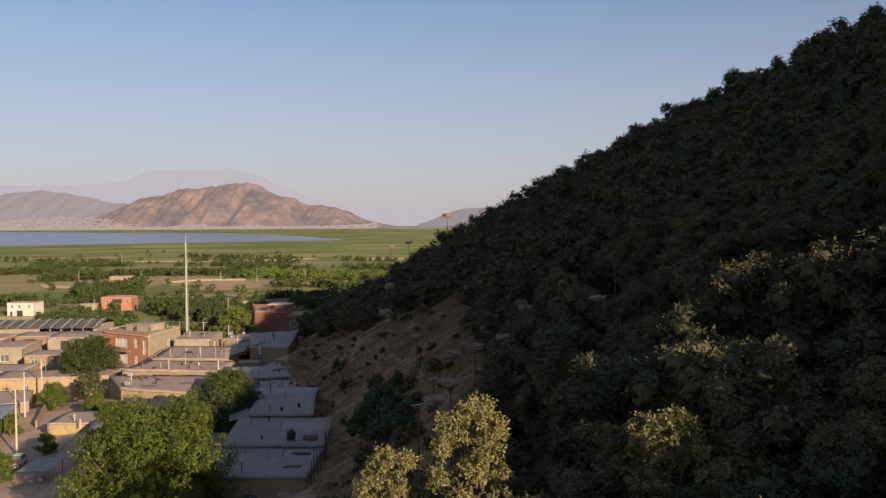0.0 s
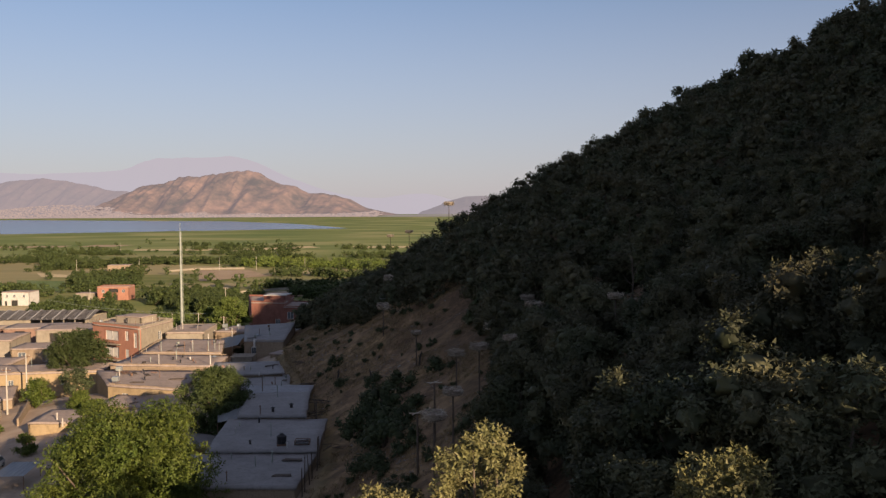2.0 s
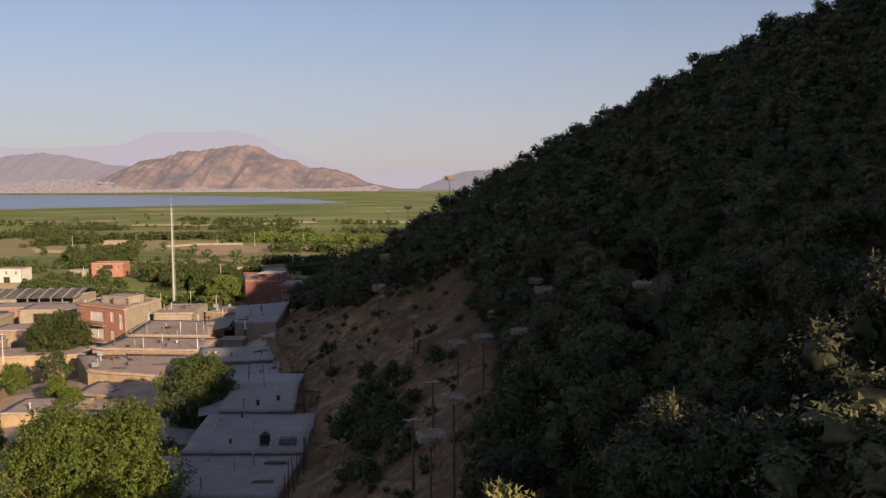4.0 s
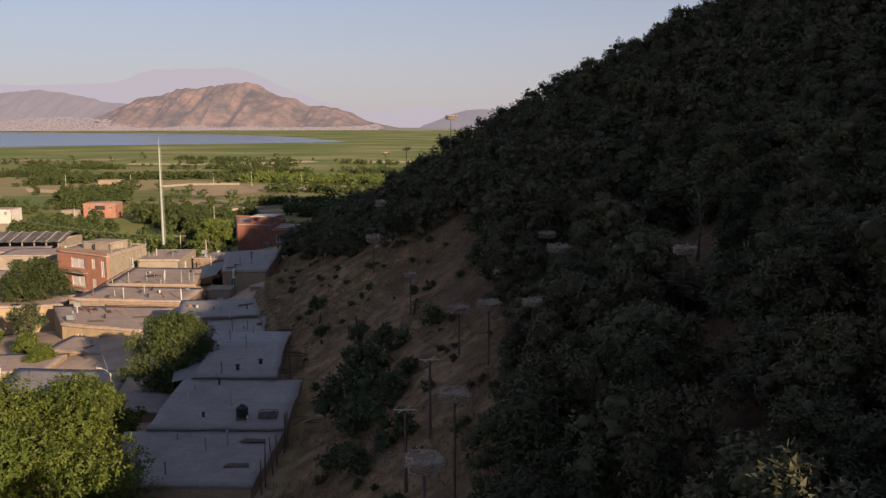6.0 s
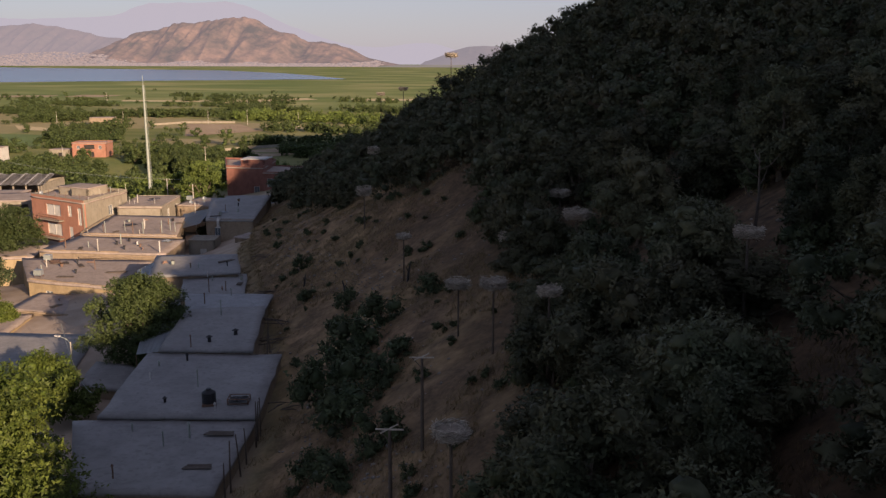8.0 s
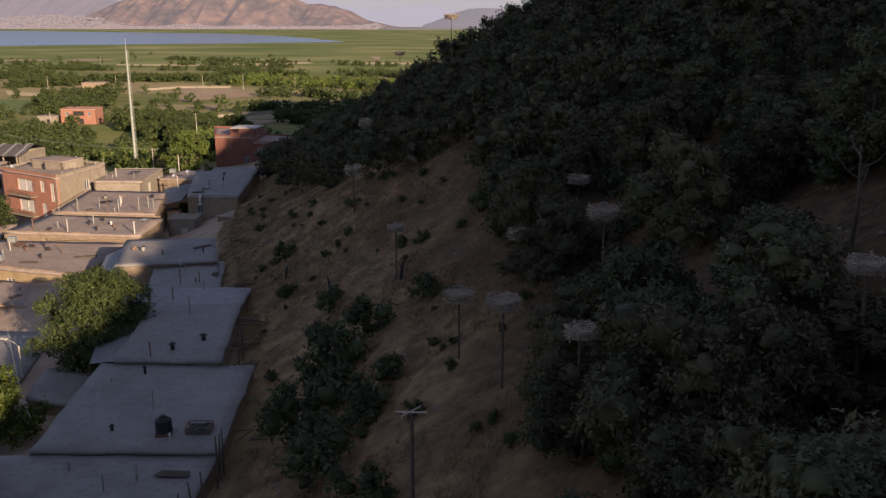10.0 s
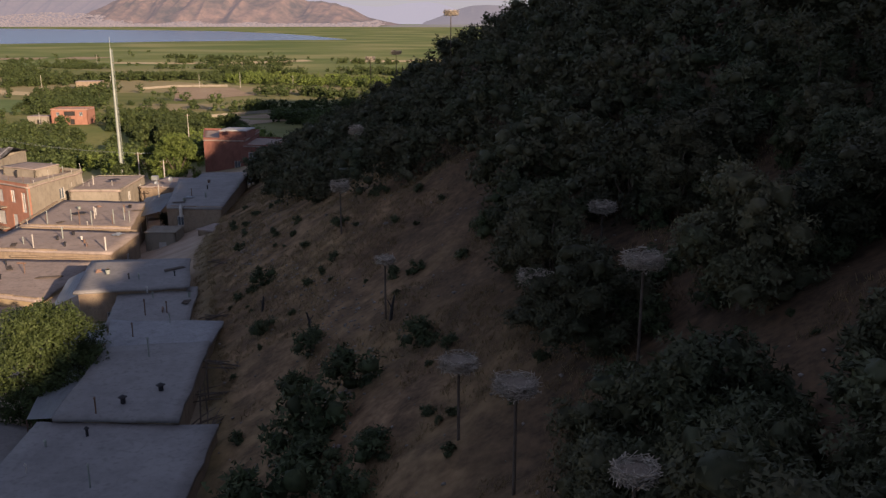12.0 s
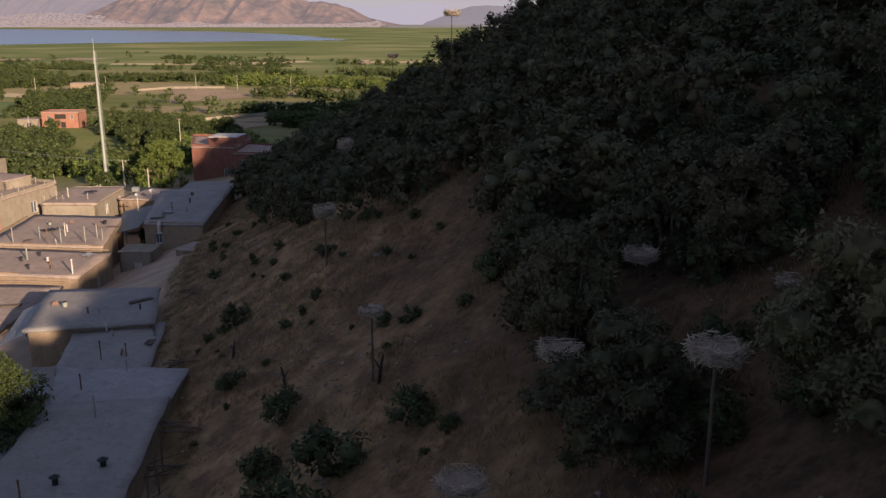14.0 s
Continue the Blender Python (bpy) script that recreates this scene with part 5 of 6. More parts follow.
for x, y, z, l, a in ((-66, 147.9, 16.6, 11, 2), (-71.5, 159.5, 17.3, 16, 0), (-73, 148.8, 17.25, 12, 0), (-62, 124.9, 15.35, 8, -8), (-72, 160.3, 17.45, 15, 1), (-72.6, 161, 17.45, 14, 101), (-66, 135.2, 16.55, 12, -12), (-54.5, 169.2, 18.5, 7, 0), (-96, 146.8, 15.55, 20, 14)):
    low_coping(x, y, z, l, a, M_MUD)


def leaning_post(x, y, z, h, lean, turn):
    ob = tagged(new("wooden_post", None), "thin dark wooden post leaning at the roof edge", "post", "posts along the roof")
    ob.matrix_basis = pose(x, y, z, lean, 0, turn)
    part("post", tube_bm([(0, 0, -0.3), (0.02, 0, h * 0.6), (0, 0.02, h)], [0.06, 0.05, 0.035], 6), M_POLE, ob)


for k, (x, y) in enumerate(((-18.9, 85.2), (-18.7, 83.6), (-18.5, 81.0), (-18.3, 79.3), (-18.2, 77.2), (-18.1, 76.0), (-18.9, 84.6), (-22.9, 99.5), (-23.4, 102.0), (-24.3, 104.5))):
    leaning_post(x, y, gz(x, y), 20.6 - gz(x, y) + (1.6 + 0.5 * math.sin(k * 2.1)), 4 * math.sin(k * 1.7), 40 * k)


def lean_to(label, quad, zs, posts, mat):
    """A sheet-metal canopy: four corners with their heights, on thin posts."""
    thing = empty("sheet_canopy", label, "canopy")
    q = [Vector((x, y, z)) for (x, y), z in zip(quad, zs)]
    bm = bmesh.new()
    n = 14
    rows = []
    for i in range(n + 1):
        a, b = q[0].lerp(q[1], i / n), q[3].lerp(q[2], i / n)
        lift = Vector((0, 0, 0.03 if i % 2 else 0.0))
        rows.append([bm.verts.new(a + lift), bm.verts.new(b + lift)])
    for r0, r1 in zip(rows, rows[1:]):
        bm.faces.new((r0[0], r1[0], r1[1], r0[1]))
    bmesh.ops.solidify(bm, geom=bm.faces[:], thickness=0.03)
    part("sheet", bm, mat, thing)
    for i in posts:
        p = q[i]
        part("post", tube_bm([(p.x, p.y, gz(p.x, p.y) - 0.2), (p.x, p.y, p.z - 0.02)], [0.05, 0.05], 6), M_RUST, thing)


lean_to("pale blue corrugated canopy beside a low roof", [(-37.4, 107.0), (-33.6, 108.6), (-31.3, 98.0), (-34.6, 99.5)], (19.6, 20.6, 20.7, 19.7), (0, 3), M_TIN)
lean_to("white sheet lean-to on a mud house wall", [(-49.6, 132.0), (-47.5, 132.6), (-44.2, 123.8), (-46.4, 123.2)], (19.0, 20.0, 20.0, 19.0), (0, 3), M_TIN)
lean_to("blue-grey sheet roof between houses", [(-43.4, 121.5), (-38.2, 121.8), (-37.2, 117.2), (-42.0, 116.2)], (18.0, 18.4, 18.2, 17.8), (0, 3), M_TIN)
lean_to("pale sheet shelter beside the lane", [(-58.6, 97.0), (-54.6, 96.0), (-53.6, 91.0), (-58.0, 91.5)], (15.2, 15.6, 15.5, 15.1), (0, 1, 2, 3), M_TIN)
lean_to("pale awning over a small yard", [(-65.5, 184.5), (-60.4, 186.0), (-57.0, 171.0), (-61.2, 170.8)], (16.4, 17.4, 17.3, 16.2), (0, 3), M_SHEET)

# smaller houses and sheds between the larger ones
house("shed", "grey concrete shed at the foot of the slope", rect(-55.4, 162.0, 4.2, 4.0, 8), 16.4, 12.5, M_CONCRETE, M_CONCRETE, {2: [(1.4, 2.4, 13.0, 15.0, "door")]}, over=0.1, slab=0.15, seed=41)
house("shed", "low stone shed beside the slope", rect(-47.0, 160.0, 3.6, 3.4, -20), 17.6, 14.5, M_MUD, M_MUDROOF, {}, over=0.15, slab=0.2, seed=43)
house("house", "sunlit concrete house with an unfinished roof", rect(-76.2, 180.5, 8.0, 13.0, 8), 18.2, 12.5, M_CONCRETE, M_MUDROOF, {1: [(2, 3.2, 15.6, 17.2, "window"), (8, 9.2, 15.6, 17.2, "window")]}, seed=45, parapet=0.12)
house("house", "small mud house with a rounded clay roof", rect(-69.0, 190.0, 8.0, 9.0, -6), 17.2, 12.0, M_MUD, M_MUDROOF, {2: [(2.0, 3.0, 14, 16, "hole")]}, seed=47)
house("house", "concrete rooms on a brick house roof", rect(-88.5, 183.0, 7.0, 5.0, -17), 21.4, 19.9, M_CONCRETE, M_MUDROOF, {}, over=0.12, slab=0.15, seed=49)
house("house", "low clay-roofed house on the sunlit lane", [(-60.0, 114.6), (-46.6, 115.2), (-42.2, 99.5), (-54.0, 97.5)], 16.0, 12.4, M_MUD, M_BITUMEN, {2: [(4, 5, 13.0, 15.0, "door")]}, seed=51)
house("house", "low shed roof beside a grey-roofed house", [(-40.5, 103.5), (-33.0, 102.0), (-31.6, 96.5), (-39.0, 98.0)], 17.4, 14.0, M_MUD, M_BITUMEN, {}, seed=53)
house("house", "low grey-roofed house below the brick house", [(-63.5, 209.0), (-53.0, 211.0), (-50.8, 197.5), (-61.5, 193.5)], 15.8, 11.5, M_MUD, M_BITUMEN, {}, seed=55)
house("house", "small grey-roofed house under the hillside", [(-70.5, 222.0), (-59.0, 224.0), (-57.0, 212.5), (-68.5, 210.5)], 13.9, 9.0, M_MUD, M_BITUMEN, {}, seed=57)
house("house", "low clay-roofed house before the ochre one", [(-101.0, 143.6), (-88.6, 146.2), (-83.4, 136.4), (-90.6, 131.8)], 13.6, 10.0, M_MUD, M_MUDROOF, {2: [(3, 4, 11.4, 12.8, "window")]}, seed=56)
house("house", "pale plastered house beside the lane", [(-88.0, 128.0), (-81.5, 130.5), (-75.5, 112.5), (-84.0, 111.0)], 14.6, 10.6, M_CONCRETE, M_SHEET, {1: [(8, 9, 12, 13.4, "window")], 2: [(2, 3.2, 12, 13.4, "window")]}, seed=59)
house("house", "mud house with a broad clay roof beside the lane", [(-77.0, 108.0), (-71.5, 107.0), (-66.5, 93.0), (-75.0, 92.0)], 13.8, 10.6, M_MUD, M_MUDROOF, {}, seed=61)
house("house", "clay-roofed house in the sunlit village", rect(-114.0, 157.0, 15, 10, 10), 14.6, 10.0, M_MUD, M_MUDROOF, {2: [(3, 4.4, 11.6, 13.4, "window"), (9, 10.4, 11.6, 13.4, "window")]}, seed=63)
house("house", "plastered house in the crowded village", rect(-106.0, 172.0, 10, 8, 10), 15.8, 10.0, M_MUD, M_MUDROOF, {2: [(2, 3.6, 13, 15, "window"), (7, 8.6, 13, 15, "window")]}, seed=65)
house("house", "brick house with an open upper floor", rect(-110.0, 188.0, 13, 10, 12), 17.4, 10.5, M_CONCRETE, M_MUDROOF, {2: [(2, 6, 14.6, 16.6, "hole"), (8, 10, 14.6, 16.6, "hole")]}, seed=67)
house("house", "red brick house in the crowded village", rect(-128.0, 204.0, 16, 9, 12), 15.4, 10.0, M_OLDBRICK, M_MUDROOF, {2: [(3, 4.6, 12.6, 14.4, "window"), (11, 13.4, 12.4, 14.6, "hole")]}, seed=69)
house("house", "low farm shed near a brick house", rect(-220.0, 406.0, 9, 6, 3), 3.4, -0.5, M_CONCRETE, M_MUDROOF, {2: [(3, 5, 0, 2.0, "hole")]}, seed=71)
house("house", "mud farm house among far orchards", rect(-292.0, 580.0, 15, 9, 12), 5.0, -0.5, M_MUD, M_MUDROOF, {2: [(4, 6, 1, 2.6, "hole")]}, seed=73)


def garden_wall(label, pts, h, mat):
    """A low yard wall along a line of points."""
    thing = empty("garden_wall", label, "wall")
    for (x0, y0), (x1, y1) in zip(pts, pts[1:]):
        z = min(gz(x0, y0), gz(x1, y1)) - 0.4
        ob = part("wall", box_bm(0, math.hypot(x1 - x0, y1 - y0), -0.15, 0.15, 0, h + 0.4, bevel=0.03), mat, thing)
        ob.matrix_basis = pose(x0, y0, z, 0, 0, math.degrees(math.atan2(y1 - y0, x1 - x0)))


garden_wall("low mud yard wall along the lane", [(-82.0, 142.0), (-78.5, 133.0), (-73.5, 122.0)], 1.3, M_MUD)
garden_wall("long pale wall in front of orchards", [(-152.0, 437.0), (-146.0, 445.0), (-132.0, 460.5), (-106.0, 471.0)], 1.4, M_CONCRETE)
garden_wall("long pale wall across the plain", [(-252.0, 584.0), (-239.0, 606.0), (-206.0, 612.0)], 1.3, M_CONCRETE)


# ---- poles, lamp, wires and a car ----
def utility_pole(x, y, h, r=0.16, arms=True, group="utility poles", label="pale concrete utility pole"):
    thing = empty("utility_pole", label, "pole", group, m=pose(x, y, gz(x, y)))
    part("pole", tube_bm([(0, 0, -0.4), (0, 0, h)], [r, r * 0.6], 8), M_CONC_POLE, thing)
    if arms:
        part("crossarm", box_bm(-0.8, 0.8, -0.05, 0.05, h - 0.5, h - 0.38), M_RUST, thing)
        for k in (-0.7, 0, 0.7):
            part("insulator", tube_bm([(k, 0, h - 0.38), (k, 0, h - 0.2)], [0.05, 0.03], 6), M_WHITE, thing)
    return thing


for x, y, h in ((-85.4, 143.9, 8.5), (-80.7, 130.8, 7.5), (-67.4, 107.0, 9.0), (-311.6, 575.1, 9), (-391.7, 802.2, 12), (-271.9, 586.1, 9), (-218.9, 597.4, 9), (-151.1, 572.3, 10), (-192.4, 597.7, 10), (-115.2, 324.0, 11), (-198.1, 378.6, 8), (-91.8, 238.1, 6.5), (-77.7, 219.6, 6.0), (-62.5, 183.0, 7.0)):
    utility_pole(x, y, h, arms=y < 330)


def street_lamp(x, y, h):
    thing = empty("street_lamp", "street lamp with a short curved arm", "lamp", m=pose(x, y, gz(x, y), 0, 0, 165))
    part("pole", tube_bm([(0, 0, -0.3), (0, 0, h)], [0.10, 0.07], 8), M_CONC_POLE, thing)
    part("arm", tube_bm([(0, 0, h - 0.1), (0.5, 0, h + 0.25), (1.3, 0, h + 0.4)], [0.04, 0.04, 0.035], 6), M_STEEL, thing)
    part("lamp_head", box_bm(1.2, 1.85, -0.13, 0.13, h + 0.33, h + 0.47, bevel=0.04), M_WHITE, thing)


street_lamp(-43.6, 104.8, 3.0)


def wire(name, label, a, b, sag, r=0.012):
    pts = []
    for k in range(13):
        f = k / 12
        p = Vector(a).lerp(Vector(b), f)
        p.z -= sag * 4 * f * (1 - f)
        pts.append(tuple(p))
    ob = tagged(new(name), label, "cable", "overhead wires")
    part("cable", tube_bm(pts, [r] * 13, 4), M_STEEL, ob)


for k in (-0.6, 0.0, 0.6):
    wire("overhead_wire", "thin overhead wire between poles", (-91.8 + k, 238.1, gz(-91.8, 238.1) + 6.3), (-62.5 + k, 183.0, gz(-62.5, 183.0) + 6.8), 0.8, 0.014)
    wire("overhead_wire", "thin overhead wire between poles", (-91.8, 238.1 + k, gz(-91.8, 238.1) + 6.3), (-150.0, 262.0 + k, 16.0), 1.0, 0.014)
    wire("overhead_wire", "thin overhead wire between poles", (-91.8, 238.1 + k, gz(-91.8, 238.1) + 6.3), (-60.0, 262.0 + k, 15.5), 0.9, 0.014)
wire("overhead_wire", "pale sagging cable from a roof", (-33.0, 89.0, 20.4), (-43.9, 104.0, gz(-43.9, 104.0) + 5.2), 1.6, 0.02)


def small_car(x, y, turn):
    """A small hatchback: one shaped body, glasshouse, bonnet in red, four wheels with rims."""
    thing = empty("car", "small white hatchback with a red bonnet parked in the lane", "car", m=pose(x, y, gz(x, y), 0, 0, turn))

    def shell(profile, half, bev):
        bm = bmesh.new()
        rows = [[bm.verts.new((px, s * (half - inset), pz)) for px, pz, inset in profile] for s in (-1, 1)]
        for f in (rows[0], rows[1][::-1]):
            bm.faces.new(f)
        n = len(profile)
        for k in range(n):
            bm.faces.new((rows[0][k], rows[1][k], rows[1][(k + 1) % n], rows[0][(k + 1) % n]))
        bmesh.ops.bevel(bm, geom=bm.edges[:], offset=bev, segments=2, affect="EDGES")
        return bm
    part("body", shell([(-1.9, 0.35, 0.05), (-1.95, 0.75, 0.02), (-1.75, 0.95, 0.08), (0.75, 0.95, 0.08), (1.85, 0.80, 0.12), (1.95, 0.5, 0.08), (1.9, 0.3, 0.05)], 0.8, 0.05), M_WHITE, thing)
    part("cabin", shell([(-1.6, 0.92, 0.08), (-1.3, 1.42, 0.2), (0.1, 1.45, 0.2), (0.75, 0.92, 0.1)], 0.8, 0.04), M_GLASS, thing, "dark car windows")
    part("roof", box_bm(-1.25, 0.05, -0.55, 0.55, 1.43, 1.49, bevel=0.02), M_WHITE, thing)
    part("bonnet", box_bm(0.8, 1.8, -0.66, 0.66, 0.90, 0.96, bevel=0.02), M_REDPAINT, thing, "red painted bonnet")
    for sx in (-1.2, 1.25):
        for sy in (-1, 1):
            w = part("wheel", tube_bm([(sx, sy * 0.66, 0.3), (sx, sy * 0.82, 0.3)], [0.3, 0.3], 16), M_BLACK, thing)
            part("rim", tube_bm([(sx, sy * 0.80, 0.3), (sx, sy * 0.83, 0.3)], [0.18, 0.16], 12), M_STEEL, w)
    for sy in (-0.5, 0.5):
        part("headlight", box_bm(1.86, 1.96, sy - 0.16, sy + 0.16, 0.58, 0.72, bevel=0.02), M_GLASS, thing)


small_car(-63.6, 100.9, -75)


def dish(x, y, z, turn):
    thing = empty("satellite_dish", "pale round satellite dish on a roof", "dish", "satellite dishes", m=pose(x, y, z, 0, 0, turn))
    bm = bmesh.new()
    bmesh.ops.create_uvsphere(bm, u_segments=16, v_segments=10, radius=1.0)
    bmesh.ops.delete(bm, geom=[v for v in bm.verts if v.co.z > -0.55], context="VERTS")
    bmesh.ops.transform(bm, matrix=pose(0, 0, 1.1, 60, 0, 0) @ Matrix.Diagonal((0.5, 0.5, 0.5, 1)), verts=bm.verts)
    bmesh.ops.solidify(bm, geom=bm.faces[:], thickness=0.03)
    part("reflector", bm, M_SHEET, thing)
    part("mount", tube_bm([(0, 0, 0), (0, 0.1, 0.8)], [0.04, 0.04], 6), M_STEEL, thing)


for x, y, z, a in ((-91.0, 181.2, 19.4, 20), (-67.0, 192.0, 16.4, 10), (-63.4, 189.6, 17.6, 0)):
    dish(x, y, z, a)


def cooler(x, y, z, turn, label="pale metal evaporative cooler on a roof"):
    thing = empty("roof_cooler", label, "cooler", m=pose(x, y, z, 0, 0, turn))
    part("body", box_bm(-0.5, 0.5, -0.4, 0.4, 0.25, 1.0, bevel=0.04), M_SHEET, thing)
    for sx in (-0.42, 0.42):
        for sy in (-0.32, 0.32):
            part("leg", box_bm(sx - 0.03, sx + 0.03, sy - 0.03, sy + 0.03, 0, 0.26), M_RUST, thing)
    for k in range(6):
        part("louvre", box_bm(-0.5, 0.5, -0.42, -0.395, 0.32 + 0.11 * k, 0.38 + 0.11 * k), M_STEEL, thing)


cooler(-69.2, 145.2, 16.5, 5)
cooler(-65.4, 136.3, 16.55, 0)
cooler(-68.2, 194.5, 17.2, 0)


def cooler_duct(x, y, z, h, turn):
    """A bent white air duct down a house wall, with a window grille below."""
    thing = empty("air_duct", "bent white air duct on a mud wall", "duct", m=pose(x, y, z, 0, 0, turn))
    part("duct", tube_bm([(0, 0.4, h), (0, -0.1, h + 0.15), (0, -0.35, h - 0.2), (0, -0.35, h - 1.2)], [0.22, 0.24, 0.24, 0.22], 10), M_WHITE, thing)
    part("collar", box_bm(-0.34, 0.34, -0.62, -0.12, h - 1.35, h - 1.2, bevel=0.02), M_WHITE, thing)


cooler_duct(-52.8, 168.75, 13.6, 5.0, 0)

# ---- nests on trees and far poles ----
for x, y, z, r in ((-14.2, 168.0, 45.1, 0.95), (-25.1, 190.0, 39.2, 0.8), (-29.2, 190.0, 38.3, 0.75)):
    nest_pole(x, y, z, r, int(2000 + 10 * x + y))


def perch_post(x, y, z):
    """A post with splayed bare boards and no nest yet."""
    z0 = gz(x, y)
    h = z - z0
    thing = empty("perch_post", "tall dark post with bare crossed boards", "post", m=pose(x, y, z0))
    part("pole", tube_bm([(0, 0, -0.4), (0, 0, h)], [0.10, 0.07], 7), M_POLE, thing)
    part("board", tube_bm([(-0.62, 0.05, h + 0.02), (0.6, -0.05, h + 0.1)], [0.045, 0.04], 5), M_STICKS, thing)
    part("board", tube_bm([(-0.35, -0.3, h + 0.0), (0.3, 0.35, h + 0.16)], [0.035, 0.03], 5), M_STICKS, thing)
    part("brace", tube_bm([(-0.5, 0.03, h + 0.04), (0, 0, h - 0.5)], [0.025, 0.025], 5), M_POLE, thing)


perch_post(-5.6, 70.6, 30.65)
perch_post(-6.1, 64.1, 29.7)


def dead_tree(x, y, h):
    rng = np.random.default_rng(77)
    thing = empty("dead_tree", "bleached bare dead tree standing among oaks", "tree", m=pose(x, y, gz(x, y)))
    part("trunk", tube_bm([(0, 0, -0.4), (0.1, 0, h * 0.5), (0.0, 0.1, h)], [0.12, 0.07, 0.02], 7), M_POLE, thing)
    for k in range(7):
        z = h * (0.35 + 0.09 * k)
        a = k * 2.4
        d = Vector((math.cos(a), math.sin(a), 0.6))
        part("branch", tube_bm([(0.05, 0, z), tuple(Vector((0.05, 0, z)) + d * 0.5), tuple(Vector((0.05, 0, z)) + d * 0.9 + Vector((0, 0, 0.3)))], [0.035, 0.025, 0.01], 5), M_POLE, thing)


dead_tree(10.2, 72.8, 4.2)


# ---- shrubs, grass, stones on the slope ----
def shrub_models():
    out = []
    for k in range(4):
        rng = np.random.default_rng(300 + k)
        thing = empty("shrub", "dark green leafy shrub on the dry slope", "shrub", "slope shrubs")
        lobes = lobes_of(rng, 1.0, 1.35, 0.1, 11)
        part("foliage", mesh_of("foliage", *leaves(rng, lobes, 1200, 0.085), M_SHRUB), M_SHRUB, thing)
        bm = bmesh.new()
        for i in range(5):
            add_tube(bm, [(0, 0, -0.2), tuple(Vector(lobes[i][:3]) * 0.6), lobes[i][:3]], [0.05, 0.03, 0.012], 5)
        part("stem", bm, M_BARK, thing)
        out.append(thing)
    return out


def plant_shrubs():
    models, used = shrub_models(), set()
    rng = np.random.default_rng(31)
    spots = [(-13.9, 92.5, 2.3), (-12.2, 96.8, 1.9), (-14.4, 86.0, 2.2), (-11.4, 79.8, 2.0), (-10.2, 84.5, 1.5), (-16.6, 99.5, 1.2), (-13.0, 89.3, 1.8), (-12.5, 82.6, 1.6), (-9.5, 88.0, 1.2),
             (-22.5, 111.5, 1.0), (-25.5, 121.5, 1.1), (-17.0, 105.0, 1.2), (-8.5, 74.0, 1.5), (-10.5, 72.0, 1.3), (-12.5, 75.0, 1.1), (-8.6, 98.5, 1.2), (-5.5, 110.0, 1.3)]
    for _ in range(700):
        y = rng.uniform(62, 180)
        x = foot(y) + rng.uniform(1, 34)
        if open_slope(x, y) and rng.random() < 0.26 + 0.45 * value_noise(x, y, 9, 88):
            spots.append((x, y, rng.uniform(0.2, 0.62)))
    for _ in range(260):
        y = rng.uniform(60, 118)
        x = foot(y) + rng.uniform(12, 44)
        if not open_slope(x, y) and all((x - n[0]) ** 2 + (y - n[1]) ** 2 > 2.5 for n in NESTS):
            spots.append((x, y, rng.uniform(0.7, 1.5)))
    for x, y, s in spots:
        k = int(rng.integers(4))
        ob = models[k] if k not in used else copy_thing(models[k], Matrix.Identity(4))
        used.add(k)
        ob.matrix_basis = pose(x, y, gz(x, y) - 0.06, 0, 0, rng.uniform(0, 360)) @ Matrix.Diagonal((s, s, s * rng.uniform(0.8, 1.2), 1))


plant_shrubs()


def dry_grass():
    """Tufts of straw-coloured blades over the slope, beyond count."""
    rng = np.random.default_rng(41)
    n = 60000
    y = rng.uniform(52, 185, n)
    x = foot(y) + rng.uniform(-1.5, 36, n)
    keep = (value_noise(x, y, 5, 90) + 0.6 * value_noise(x, y, 1.8, 91) + 0.9 * smooth(98, 125, y) * (1 - smooth(8, 20, x - foot(y))) > 0.25)
    x, y = x[keep], y[keep]
    z = ground_z(x, y)
    m, blades = len(x), 5
    c = np.repeat(np.stack([x, y, z], -1), blades, 0) + rng.normal(size=(m * blades, 3)) * (0.13, 0.13, 0)
    a = rng.uniform(0, 2 * math.pi, m * blades)
    h = rng.uniform(0.08, 0.34, m * blades)
    w = rng.uniform(0.012, 0.03, m * blades)
    lean = np.stack([np.cos(a * 1.7), np.sin(a * 1.7), 0 * a], -1) * (h * 0.6)[:, None]
    side = np.stack([np.cos(a), np.sin(a), 0 * a], -1) * w[:, None]
    v = np.stack([c - side - (0, 0, 0.05), c + side - (0, 0, 0.05), c + lean + np.stack([0 * a, 0 * a, h], -1)], 1).reshape(-1, 3)
    tagged(new("dry_grass", mesh_of("dry_grass", v, np.arange(len(v)).reshape(-1, 3), M_GRASS)), "sparse dry straw-coloured grass on the slope", "grass", kind="stuff")


dry_grass()


